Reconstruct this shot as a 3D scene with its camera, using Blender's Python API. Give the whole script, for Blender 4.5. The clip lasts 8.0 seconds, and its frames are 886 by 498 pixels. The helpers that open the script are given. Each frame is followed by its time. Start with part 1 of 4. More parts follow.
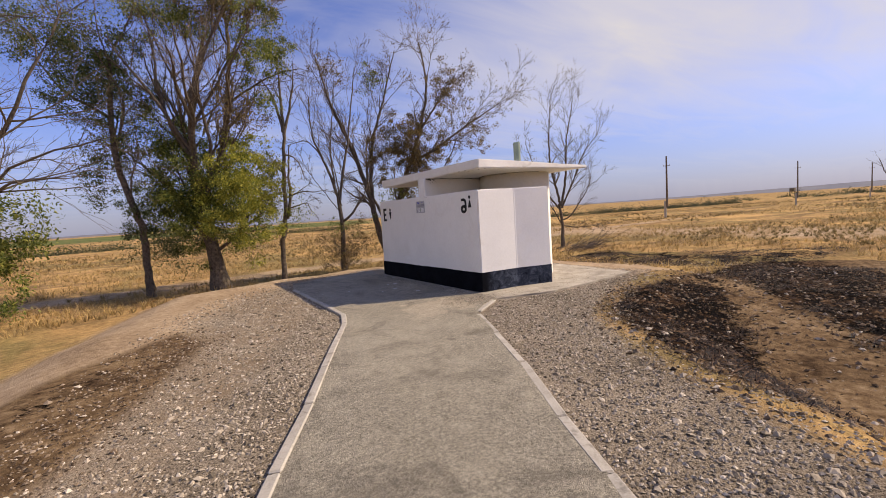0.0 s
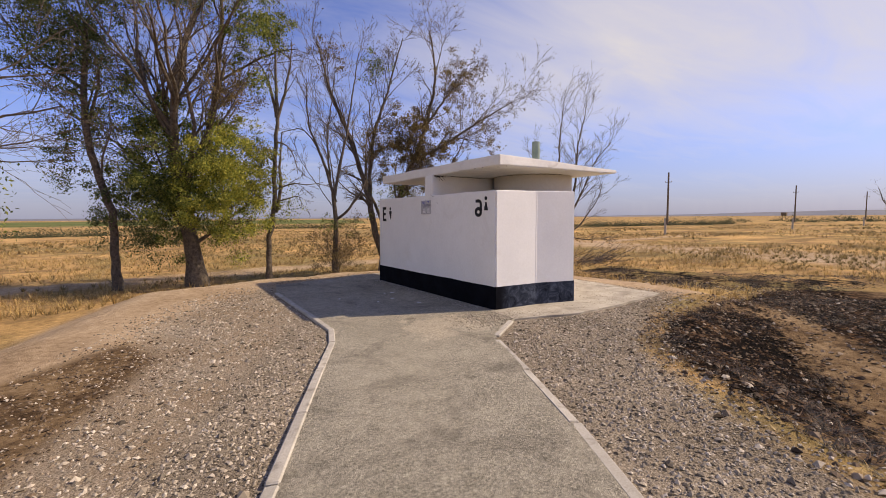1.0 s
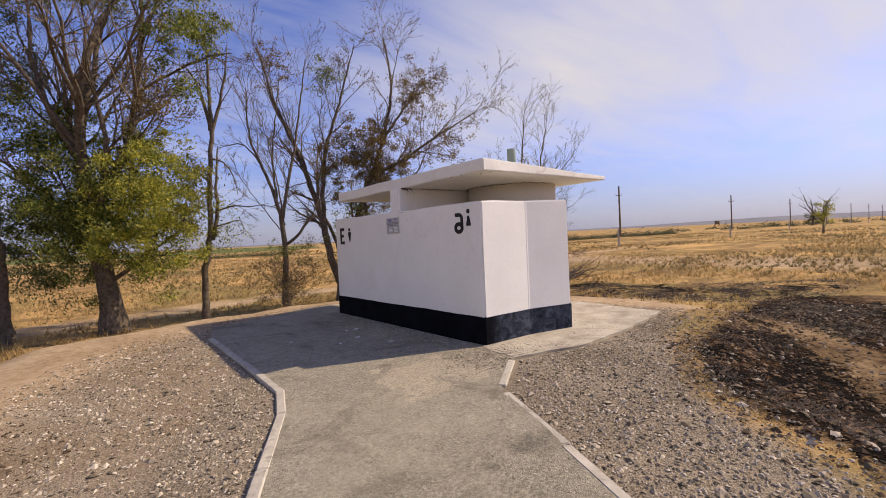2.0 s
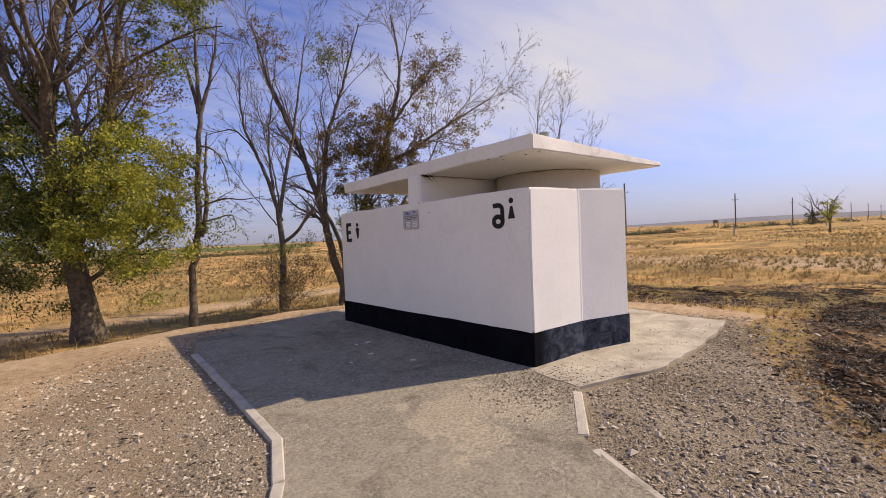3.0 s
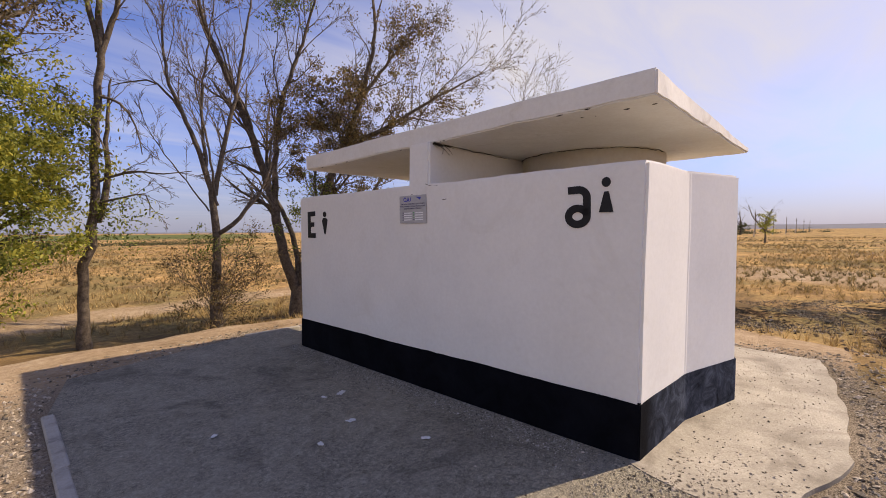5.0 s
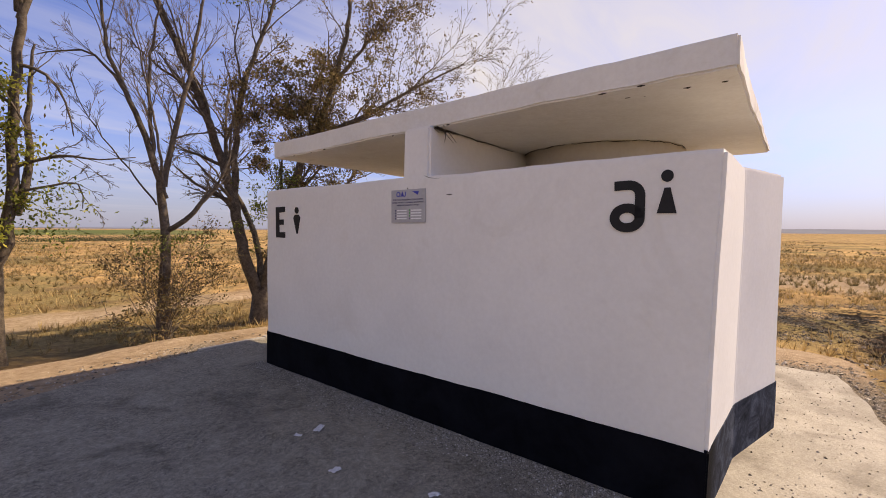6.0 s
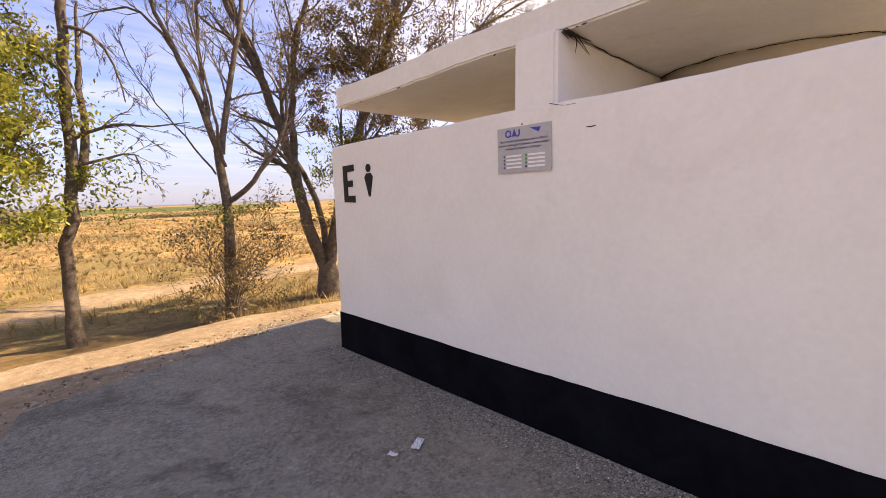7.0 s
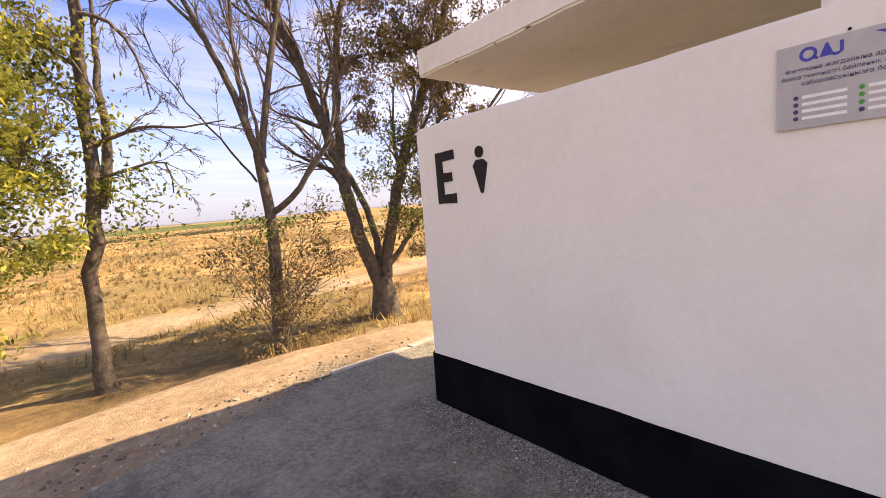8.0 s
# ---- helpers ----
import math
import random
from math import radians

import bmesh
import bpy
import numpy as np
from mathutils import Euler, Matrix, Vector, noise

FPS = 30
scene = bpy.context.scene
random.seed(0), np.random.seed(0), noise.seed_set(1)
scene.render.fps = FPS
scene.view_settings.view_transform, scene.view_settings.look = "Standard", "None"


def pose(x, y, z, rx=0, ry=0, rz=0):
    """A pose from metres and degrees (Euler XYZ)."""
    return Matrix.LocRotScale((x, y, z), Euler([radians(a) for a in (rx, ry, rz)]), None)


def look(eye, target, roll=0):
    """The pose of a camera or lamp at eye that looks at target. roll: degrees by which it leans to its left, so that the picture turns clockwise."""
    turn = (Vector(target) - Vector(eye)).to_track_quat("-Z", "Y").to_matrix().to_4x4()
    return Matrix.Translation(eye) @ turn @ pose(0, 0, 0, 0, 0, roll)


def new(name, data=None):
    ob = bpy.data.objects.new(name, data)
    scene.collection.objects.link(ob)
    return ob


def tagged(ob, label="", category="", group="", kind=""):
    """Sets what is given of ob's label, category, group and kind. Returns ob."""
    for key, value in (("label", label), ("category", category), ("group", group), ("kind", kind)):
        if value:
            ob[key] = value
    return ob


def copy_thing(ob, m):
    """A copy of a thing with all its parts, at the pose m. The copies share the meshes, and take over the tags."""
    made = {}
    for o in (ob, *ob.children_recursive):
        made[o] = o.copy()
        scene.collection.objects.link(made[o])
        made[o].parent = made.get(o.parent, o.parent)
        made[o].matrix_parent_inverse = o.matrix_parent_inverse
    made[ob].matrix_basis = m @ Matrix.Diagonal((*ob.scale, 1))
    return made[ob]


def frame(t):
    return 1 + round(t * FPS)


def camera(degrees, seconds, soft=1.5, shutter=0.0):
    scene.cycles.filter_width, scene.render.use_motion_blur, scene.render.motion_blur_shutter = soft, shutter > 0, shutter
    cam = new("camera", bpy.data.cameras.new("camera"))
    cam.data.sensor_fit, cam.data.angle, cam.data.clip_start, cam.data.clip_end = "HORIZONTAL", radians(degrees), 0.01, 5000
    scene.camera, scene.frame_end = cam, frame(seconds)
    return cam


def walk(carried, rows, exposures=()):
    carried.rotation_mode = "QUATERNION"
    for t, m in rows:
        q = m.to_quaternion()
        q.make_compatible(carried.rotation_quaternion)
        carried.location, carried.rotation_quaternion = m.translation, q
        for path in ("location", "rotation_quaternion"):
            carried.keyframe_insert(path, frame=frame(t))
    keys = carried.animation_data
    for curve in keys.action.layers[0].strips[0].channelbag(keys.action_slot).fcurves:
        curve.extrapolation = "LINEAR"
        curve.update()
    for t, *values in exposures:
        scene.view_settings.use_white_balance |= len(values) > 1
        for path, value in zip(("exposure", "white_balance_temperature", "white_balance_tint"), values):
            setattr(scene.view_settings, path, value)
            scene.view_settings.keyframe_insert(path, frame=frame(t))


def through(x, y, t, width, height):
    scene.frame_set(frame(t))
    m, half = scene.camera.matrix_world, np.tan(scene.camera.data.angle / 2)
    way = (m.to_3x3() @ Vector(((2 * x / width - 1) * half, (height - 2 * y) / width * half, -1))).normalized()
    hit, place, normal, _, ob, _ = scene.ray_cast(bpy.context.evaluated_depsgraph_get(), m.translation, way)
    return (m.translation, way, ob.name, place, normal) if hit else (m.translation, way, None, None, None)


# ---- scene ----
cam = camera(92.2, 8.0, 0.9)
PATH = [
    (0, (0.489, 0.284, 1.554), (1.618, 1.927, 1.388), -3.7),
    (0.5, (0.708, 0.841, 1.518), (1.857, 2.471, 1.373), -2.8),
    (1, (0.906, 1.387, 1.52), (2.067, 3.009, 1.373), -0.4),
    (1.5, (1.131, 1.994, 1.494), (2.412, 3.519, 1.316), -0.3),
    (2, (1.42, 2.555, 1.495), (2.747, 4.05, 1.439), -2.8),
    (3.5, (2.06, 4.222, 1.478), (3.412, 5.694, 1.408), -2.3),
    (4, (2.325, 4.715, 1.498), (3.711, 6.156, 1.419), -1.9),
    (4.5, (2.566, 5.199, 1.507), (3.992, 6.598, 1.424), -1.2),
    (6, (3.013, 6.248, 1.532), (4.617, 7.439, 1.446), 0.4),
    (6.5, (3.266, 6.624, 1.482), (4.841, 7.851, 1.36), -0.2),
    (7, (3.443, 7.119, 1.472), (4.872, 8.496, 1.226), -2.0),
    (7.5, (3.649, 7.737, 1.447), (4.987, 9.196, 1.156), -3.8),
    (8, (3.76, 8.403, 1.457), (5.098, 9.874, 1.238), -4.9),
]
EXPOSURES = [(0, 0.04, 8000, 14), (4.5, 0.14, 8050, 14), (5.9, 0.22, 8500, 15), (6.6, 0.62, 9100, 15), (7.1, 1.02, 9500, 15), (8, 1.12, 9500, 15)]
walk(cam, [(t, look(e, a, r)) for t, e, a, r in PATH], EXPOSURES)

# ---- light ----
TO_SUN = Vector((2.66, -1.36, 2.47)).normalized()
sun = new("sun", bpy.data.lights.new("sun", "SUN"))
sun.data.energy, sun.data.angle, sun.data.color = 5.0, radians(0.6), (1.0, 0.92, 0.80)
sun.matrix_world = Matrix.Translation((20, -12, 20)) @ TO_SUN.to_track_quat("Z", "Y").to_matrix().to_4x4()

world = bpy.data.worlds.new("sky")
scene.world = world
world.use_nodes = True
wt = world.node_tree
for n in list(wt.nodes):
    wt.nodes.remove(n)


def add(tree, kind, **values):
    node = tree.nodes.new(kind)
    for key, value in values.items():
        if key in node.inputs.keys():
            node.inputs[key].default_value = value
    return node


def link(tree, a, b):
    tree.links.new(a, b)


def ramp(tree, fac, stops):
    node = tree.nodes.new("ShaderNodeValToRGB")
    while len(node.color_ramp.elements) < len(stops):
        node.color_ramp.elements.new(0.5)
    for e, (p, c) in zip(node.color_ramp.elements, stops):
        e.position = p
        e.color = (*c, 1) if len(c) == 3 else c
    link(tree, fac, node.inputs["Fac"])
    return node


def maths(tree, op, a, b=None, clamp=False):
    node = tree.nodes.new("ShaderNodeMath")
    node.operation, node.use_clamp = op, clamp
    for i, v in enumerate((a, b)):
        if v is None:
            continue
        if isinstance(v, (int, float)):
            node.inputs[i].default_value = v
        else:
            link(tree, v, node.inputs[i])
    return node.outputs[0]


def mix(tree, fac, a, b, blend="MIX"):
    node = tree.nodes.new("ShaderNodeMix")
    node.data_type, node.blend_type = "RGBA", blend
    for sock, v in ((node.inputs[0], fac), (node.inputs[6], a), (node.inputs[7], b)):
        if isinstance(v, (int, float)):
            sock.default_value = v
        elif isinstance(v, tuple):
            sock.default_value = (*v, 1)
        else:
            link(tree, v, sock)
    return node.outputs[2]


def sky_world():
    t = wt
    sky = t.nodes.new("ShaderNodeTexSky")
    sky.sky_type, sky.sun_disc = "NISHITA", False
    sky.sun_elevation = math.asin(TO_SUN.z)
    sky.sun_rotation = math.atan2(TO_SUN.x, TO_SUN.y)
    sky.air_density, sky.dust_density, sky.ozone_density = 1.0, 0.6, 2.5
    co = t.nodes.new("ShaderNodeTexCoord")
    sep = t.nodes.new("ShaderNodeSeparateXYZ")
    link(t, co.outputs["Generated"], sep.inputs[0])
    # thin streaks of high cloud on a flat layer overhead
    up = maths(t, "MAXIMUM", sep.outputs["Z"], 0.03)
    up = maths(t, "ADD", up, 0.06)
    u = maths(t, "DIVIDE", sep.outputs["X"], up)
    v = maths(t, "DIVIDE", sep.outputs["Y"], up)
    com = t.nodes.new("ShaderNodeCombineXYZ")
    link(t, u, com.inputs[0]), link(t, v, com.inputs[1])
    turn = t.nodes.new("ShaderNodeMapping")
    turn.inputs["Rotation"].default_value = (0, 0, radians(CLOUD_TURN))
    turn.inputs["Location"].default_value = CLOUD_SHIFT
    turn.inputs["Scale"].default_value = (0.22, 0.62, 1)
    link(t, com.outputs[0], turn.inputs[0])
    big = add(t, "ShaderNodeTexNoise", Scale=0.9, Detail=5.0, Roughness=0.55, Distortion=0.5)
    fine = add(t, "ShaderNodeTexNoise", Scale=3.5, Detail=7.0, Roughness=0.6, Distortion=0.8)
    link(t, turn.outputs[0], big.inputs["Vector"]), link(t, turn.outputs[0], fine.inputs["Vector"])
    # a broad veil toward +x, above a clear belt; its unseen -x twin whitens wall shade
    east = ramp(t, maths(t, "ABSOLUTE", sep.outputs["X"]), [(0.40, (0, 0, 0)), (0.80, (1, 1, 1))]).outputs[0]
    high = ramp(t, sep.outputs["Z"], [(0.10, (0, 0, 0)), (0.27, (1, 1, 1))]).outputs[0]
    veil = maths(t, "MULTIPLY", east, high)
    f = maths(t, "ADD", maths(t, "MULTIPLY", big.outputs[0], 0.65), maths(t, "MULTIPLY", fine.outputs[0], 0.35))
    f = maths(t, "ADD", f, maths(t, "MULTIPLY", veil, 0.30))
    cover = ramp(t, f, [(0.47, (0, 0, 0)), (0.64, (0.42, 0.42, 0.42)), (0.90, (0.97, 0.97, 0.97))])
    low = ramp(t, sep.outputs["Z"], [(0.02, (0.25, 0.25, 0.25)), (0.16, (1, 1, 1))])
    fac = maths(t, "MULTIPLY", cover.outputs[0], low.outputs[0])
    blue = mix(t, 1.0, sky.outputs[0], SKY_TINT, "MULTIPLY")
    haze = ramp(t, sep.outputs["Z"], [(0.0, (0.75, 0.75, 0.75)), (0.20, (0, 0, 0))])
    blue = mix(t, haze.outputs[0], blue, HAZE)
    col = mix(t, fac, blue, CLOUD)
    bg = t.nodes.new("ShaderNodeBackground")
    bg.inputs["Strength"].default_value = 0.12
    link(t, col, bg.inputs["Color"])
    out = t.nodes.new("ShaderNodeOutputWorld")
    link(t, bg.outputs[0], out.inputs[0])


CLOUD_TURN, CLOUD_SHIFT = 25, (0.3, 0.1, 0)
SKY_TINT, HAZE, CLOUD = (0.79, 0.88, 1.50), (2.35, 2.75, 4.3), (5.35, 5.7, 6.7)
sky_world()


# ---- materials ----
def base(name, rough=0.9, spec=0.3):
    m = bpy.data.materials.new(name)
    m.use_nodes = True
    t = m.node_tree
    b = t.nodes["Principled BSDF"]
    b.inputs["Roughness"].default_value = rough
    b.inputs["Specular IOR Level"].default_value = spec
    co = t.nodes.new("ShaderNodeNewGeometry")
    return m, t, b, co.outputs["Position"]


def noise_tex(t, vec, scale, detail=5.0, rough=0.6, distort=0.0):
    n = add(t, "ShaderNodeTexNoise", Scale=scale, Detail=detail, Roughness=rough, Distortion=distort)
    link(t, vec, n.inputs["Vector"])
    return n.outputs[0]


def bumped(t, b, height, strength, distance=0.01):
    n = add(t, "ShaderNodeBump", Strength=strength, Distance=distance)
    link(t, height, n.inputs["Height"])
    link(t, n.outputs[0], b.inputs["Normal"])


def two_tone(name, c1, c2, scale, rough=0.9, fine=60.0, bump=0.4, dist=0.01, stain=None, stain_scale=1.2, stain_at=(0.55, 0.7), spec=0.3):
    m, t, b, pos = base(name, rough, spec)
    n1, n2 = noise_tex(t, pos, scale), noise_tex(t, pos, fine, 4)
    f = maths(t, "ADD", maths(t, "MULTIPLY", n1, 0.6), maths(t, "MULTIPLY", n2, 0.4))
    col = ramp(t, f, [(0.35, c1), (0.65, c2)]).outputs[0]
    if stain:
        s = ramp(t, noise_tex(t, pos, stain_scale, 6, 0.65, 0.6), [(stain_at[0], (0, 0, 0)), (stain_at[1], (1, 1, 1))]).outputs[0]
        col = mix(t, s, col, stain)
    link(t, col, b.inputs["Base Color"])
    bumped(t, b, f, bump, dist)
    return m


def leafy(name, colours, through=0.35):
    m, t, b, pos = base(name, 0.6, 0.25)
    g = t.nodes.new("ShaderNodeNewGeometry")
    r = ramp(t, g.outputs["Random Per Island"], [(i / max(1, len(colours) - 1), c) for i, c in enumerate(colours)])
    big = ramp(t, noise_tex(t, pos, 0.9, 2), [(0.35, (0.7, 0.7, 0.7)), (0.65, (1.25, 1.25, 1.25))])
    col = mix(t, 1.0, r.outputs[0], big.outputs[0], "MULTIPLY")
    link(t, col, b.inputs["Base Color"])
    tr = t.nodes.new("ShaderNodeBsdfTranslucent")
    link(t, col, tr.inputs["Color"])
    ms = t.nodes.new("ShaderNodeMixShader")
    ms.inputs[0].default_value = through
    link(t, b.outputs[0], ms.inputs[1]), link(t, tr.outputs[0], ms.inputs[2])
    link(t, ms.outputs[0], t.nodes["Material Output"].inputs["Surface"])
    return m


WHITE = two_tone("white_limewash", (0.74, 0.73, 0.71), (0.82, 0.81, 0.79), 1.3, 0.85, 28, 0.25, 0.006, stain=(0.66, 0.63, 0.58), stain_scale=1.7, stain_at=(0.58, 0.9))
ROOF_WHITE = two_tone("roof_whitewash", (0.70, 0.68, 0.64), (0.80, 0.79, 0.76), 2.2, 0.9, 30, 0.5, 0.01, stain=(0.52, 0.48, 0.42), stain_scale=3.0, stain_at=(0.6, 0.85))
# Whitewash under the roof, its colour lightened to stand in for ground bounce.
CREAM = two_tone("bounce_whitewash", (0.74, 0.69, 0.60), (0.82, 0.78, 0.70), 1.5, 0.9, 24, 0.4, 0.008, stain=(0.42, 0.35, 0.27), stain_scale=4.5, stain_at=(0.68, 0.8))


def plinth_mat():
    """Thick black paint; the returns get rubbed brush strokes and a paler blue-grey for sunlight."""
    m, t, b, pos = base("black_plinth_paint", 0.8, 0.05)
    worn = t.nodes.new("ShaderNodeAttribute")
    worn.attribute_name = "sunlit_wear"
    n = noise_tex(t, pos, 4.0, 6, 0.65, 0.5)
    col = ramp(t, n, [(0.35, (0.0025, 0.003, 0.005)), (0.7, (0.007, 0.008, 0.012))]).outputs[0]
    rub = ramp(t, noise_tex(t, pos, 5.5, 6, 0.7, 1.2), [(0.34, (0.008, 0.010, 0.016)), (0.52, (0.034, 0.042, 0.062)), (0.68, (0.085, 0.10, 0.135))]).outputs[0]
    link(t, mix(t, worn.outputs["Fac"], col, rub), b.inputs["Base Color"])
    bumped(t, b, maths(t, "ADD", n, noise_tex(t, pos, 40, 4)), 0.35, 0.006)
    return m


BLACK = plinth_mat()
MARK = two_tone("black_lettering_paint", (0.008, 0.008, 0.010), (0.018, 0.018, 0.02), 8.0, 0.6, 60, 0.2, 0.003)
DARK = two_tone("dark_grime", (0.012, 0.010, 0.008), (0.05, 0.04, 0.03), 20.0, 0.9, 90, 0.4)


def asphalt_mat():
    m, t, b, pos = base("worn_asphalt", 0.92, 0.25)
    grain, coarse = noise_tex(t, pos, 190, 3, 0.7), noise_tex(t, pos, 45, 5, 0.7)
    mid, big = noise_tex(t, pos, 2.6, 6, 0.65, 0.5), noise_tex(t, pos, 0.55, 4, 0.6, 0.6)
    f = maths(t, "ADD", maths(t, "MULTIPLY", grain, 0.55), maths(t, "MULTIPLY", coarse, 0.45))
    col = ramp(t, f, [(0.34, (0.12, 0.107, 0.084)), (0.5, (0.272, 0.245, 0.192)), (0.66, (0.43, 0.388, 0.31))]).outputs[0]
    dust = ramp(t, maths(t, "ADD", maths(t, "MULTIPLY", mid, 0.55), maths(t, "MULTIPLY", big, 0.45)), [(0.46, (0, 0, 0)), (0.60, (0.75, 0.75, 0.75))]).outputs[0]
    col = mix(t, dust, col, (0.36, 0.323, 0.252))
    tar = ramp(t, noise_tex(t, pos, 1.3, 6, 0.7, 0.8), [(0.52, (0, 0, 0)), (0.66, (0.6, 0.6, 0.6))]).outputs[0]
    col = mix(t, tar, col, (0.11, 0.095, 0.075))
    small = ramp(t, noise_tex(t, pos, 11, 5, 0.7, 0.3), [(0.34, (0.88, 0.88, 0.86)), (0.50, (1, 1, 1)), (0.68, (1.10, 1.10, 1.08))]).outputs[0]
    col = mix(t, 1.0, col, small, "MULTIPLY")
    # a dried cement spill: four pools run together, with a ragged rim
    wob = add(t, "ShaderNodeTexNoise", Scale=4.0, Detail=6.0, Roughness=0.65)
    link(t, pos, wob.inputs["Vector"])
    off = t.nodes.new("ShaderNodeVectorMath")
    off.operation = "MULTIPLY_ADD"
    off.inputs[1].default_value, off.inputs[2].default_value = (1.5, 1.5, 0), (-0.75, -0.75, 0)
    link(t, wob.outputs["Color"], off.inputs[0])
    moved = t.nodes.new("ShaderNodeVectorMath")
    link(t, pos, moved.inputs[0]), link(t, off.outputs[0], moved.inputs[1])
    pool = None
    for cx, cy, r in ((4.15, 6.25, 0.38), (4.58, 6.12, 0.42), (4.68, 5.72, 0.26), (3.98, 5.78, 0.26)):
        dist = t.nodes.new("ShaderNodeVectorMath")
        dist.operation = "DISTANCE"
        dist.inputs[1].default_value = (cx, cy, 0.02)
        link(t, moved.outputs[0], dist.inputs[0])
        k = maths(t, "SUBTRACT", 1.0, maths(t, "DIVIDE", dist.outputs["Value"], r))
        pool = k if pool is None else maths(t, "MAXIMUM", pool, k)
    pool = ramp(t, pool, [(0.0, (0, 0, 0)), (0.16, (0.85, 0.85, 0.85))]).outputs[0]
    col = mix(t, maths(t, "MULTIPLY", pool, ramp(t, coarse, [(0.36, (0.15, 0.15, 0.15)), (0.58, (1, 1, 1))]).outputs[0]), col, (0.44, 0.375, 0.285))
    speck = ramp(t, f, [(0.36, (0.66, 0.65, 0.64)), (0.5, (1, 1, 1)), (0.63, (1.34, 1.32, 1.28))]).outputs[0]
    col = mix(t, 1.0, col, speck, "MULTIPLY")
    link(t, col, b.inputs["Base Color"])
    bumped(t, b, maths(t, "ADD", f, maths(t, "MULTIPLY", mid, 0.6)), 1.0, 0.016)
    return m


ASPHALT = asphalt_mat()
PALE = two_tone("pale_concrete_screed", (0.29, 0.255, 0.20), (0.50, 0.45, 0.37), 3.0, 0.9, 55, 0.9, 0.012, stain=(0.22, 0.19, 0.15), stain_scale=2.4, stain_at=(0.48, 0.72))
KERB = two_tone("kerb_concrete", (0.33, 0.30, 0.25), (0.48, 0.44, 0.38), 5.0, 0.9, 80, 0.6, 0.008, stain=(0.2, 0.18, 0.15), stain_scale=6.0)
BARK = two_tone("grey_brown_bark", (0.05, 0.039, 0.028), (0.19, 0.15, 0.112), 14.0, 0.95, 70, 0.9, 0.03)
DEADWOOD = two_tone("weathered_deadwood", (0.065, 0.05, 0.038), (0.20, 0.16, 0.125), 16.0, 0.95, 70, 0.8, 0.02)
POLE_WOOD = two_tone("weathered_pole_wood", (0.10, 0.075, 0.055), (0.2, 0.16, 0.12), 6.0, 0.9, 40, 0.5)
POLE_CONC = two_tone("pole_footing_concrete", (0.32, 0.29, 0.24), (0.45, 0.41, 0.35), 5.0, 0.9, 40, 0.5)
PIPE = two_tone("green_grey_pipe", (0.17, 0.23, 0.19), (0.28, 0.33, 0.27), 6.0, 0.6, 40, 0.3)
PAPER = two_tone("paper", (0.55, 0.54, 0.52), (0.75, 0.74, 0.72), 9.0, 0.8, 50, 0.3)
PLATE = two_tone("plate_plastic", (0.38, 0.38, 0.40), (0.46, 0.46, 0.48), 6.0, 0.45, 40, 0.1, spec=0.5)
INK = two_tone("violet_ink", (0.05, 0.04, 0.12), (0.07, 0.06, 0.16), 9.0, 0.6, 40, 0.1)
BLUE = two_tone("blue_ink", (0.05, 0.06, 0.36), (0.07, 0.08, 0.44), 9.0, 0.6, 40, 0.1)
GREEN = two_tone("green_ink", (0.04, 0.26, 0.06), (0.06, 0.34, 0.08), 9.0, 0.6, 40, 0.1)
BARS = two_tone("pale_ink", (0.78, 0.78, 0.8), (0.85, 0.85, 0.86), 9.0, 0.6, 40, 0.1)
LEAF_GREEN = leafy("elm_leaves_green", [(0.05, 0.075, 0.02), (0.12, 0.155, 0.035), (0.22, 0.245, 0.055), (0.38, 0.38, 0.10)], 0.42)
LEAF_DARK = leafy("elm_leaves_dark", [(0.05, 0.075, 0.027), (0.10, 0.13, 0.045), (0.20, 0.20, 0.075)], 0.42)
LEAF_YELLOW = leafy("elm_leaves_yellow", [(0.13, 0.155, 0.03), (0.29, 0.30, 0.055), (0.50, 0.45, 0.08)], 0.45)
LEAF_DRY = leafy("dry_brown_leaves", [(0.08, 0.058, 0.03), (0.17, 0.12, 0.055), (0.30, 0.205, 0.09), (0.15, 0.14, 0.055)])
STRAW = leafy("dry_straw", [(0.28, 0.185, 0.078), (0.42, 0.285, 0.12), (0.56, 0.39, 0.16), (0.27, 0.195, 0.09)], 0.25)
SAGE = leafy("sage_scrub", [(0.15, 0.12, 0.05), (0.25, 0.185, 0.08), (0.36, 0.26, 0.11)], 0.25)
CHAR = leafy("charred_stalks", [(0.005, 0.004, 0.003), (0.012, 0.008, 0.006), (0.05, 0.028, 0.016), (0.16, 0.09, 0.045)], 0.0)
FAR_GREEN = leafy("far_scrub_leaves", [(0.045, 0.055, 0.025), (0.075, 0.085, 0.04), (0.10, 0.10, 0.05)], 0.2)


def stone_mat(name, stops):
    m, t, b, pos = base(name, 0.92, 0.15)
    g = t.nodes.new("ShaderNodeNewGeometry")
    r = ramp(t, g.outputs["Random Per Island"], stops)
    n = noise_tex(t, pos, 90, 3)
    link(t, mix(t, 0.3, r.outputs[0], n, "OVERLAY"), b.inputs["Base Color"])
    bumped(t, b, n, 0.4, 0.004)
    return m


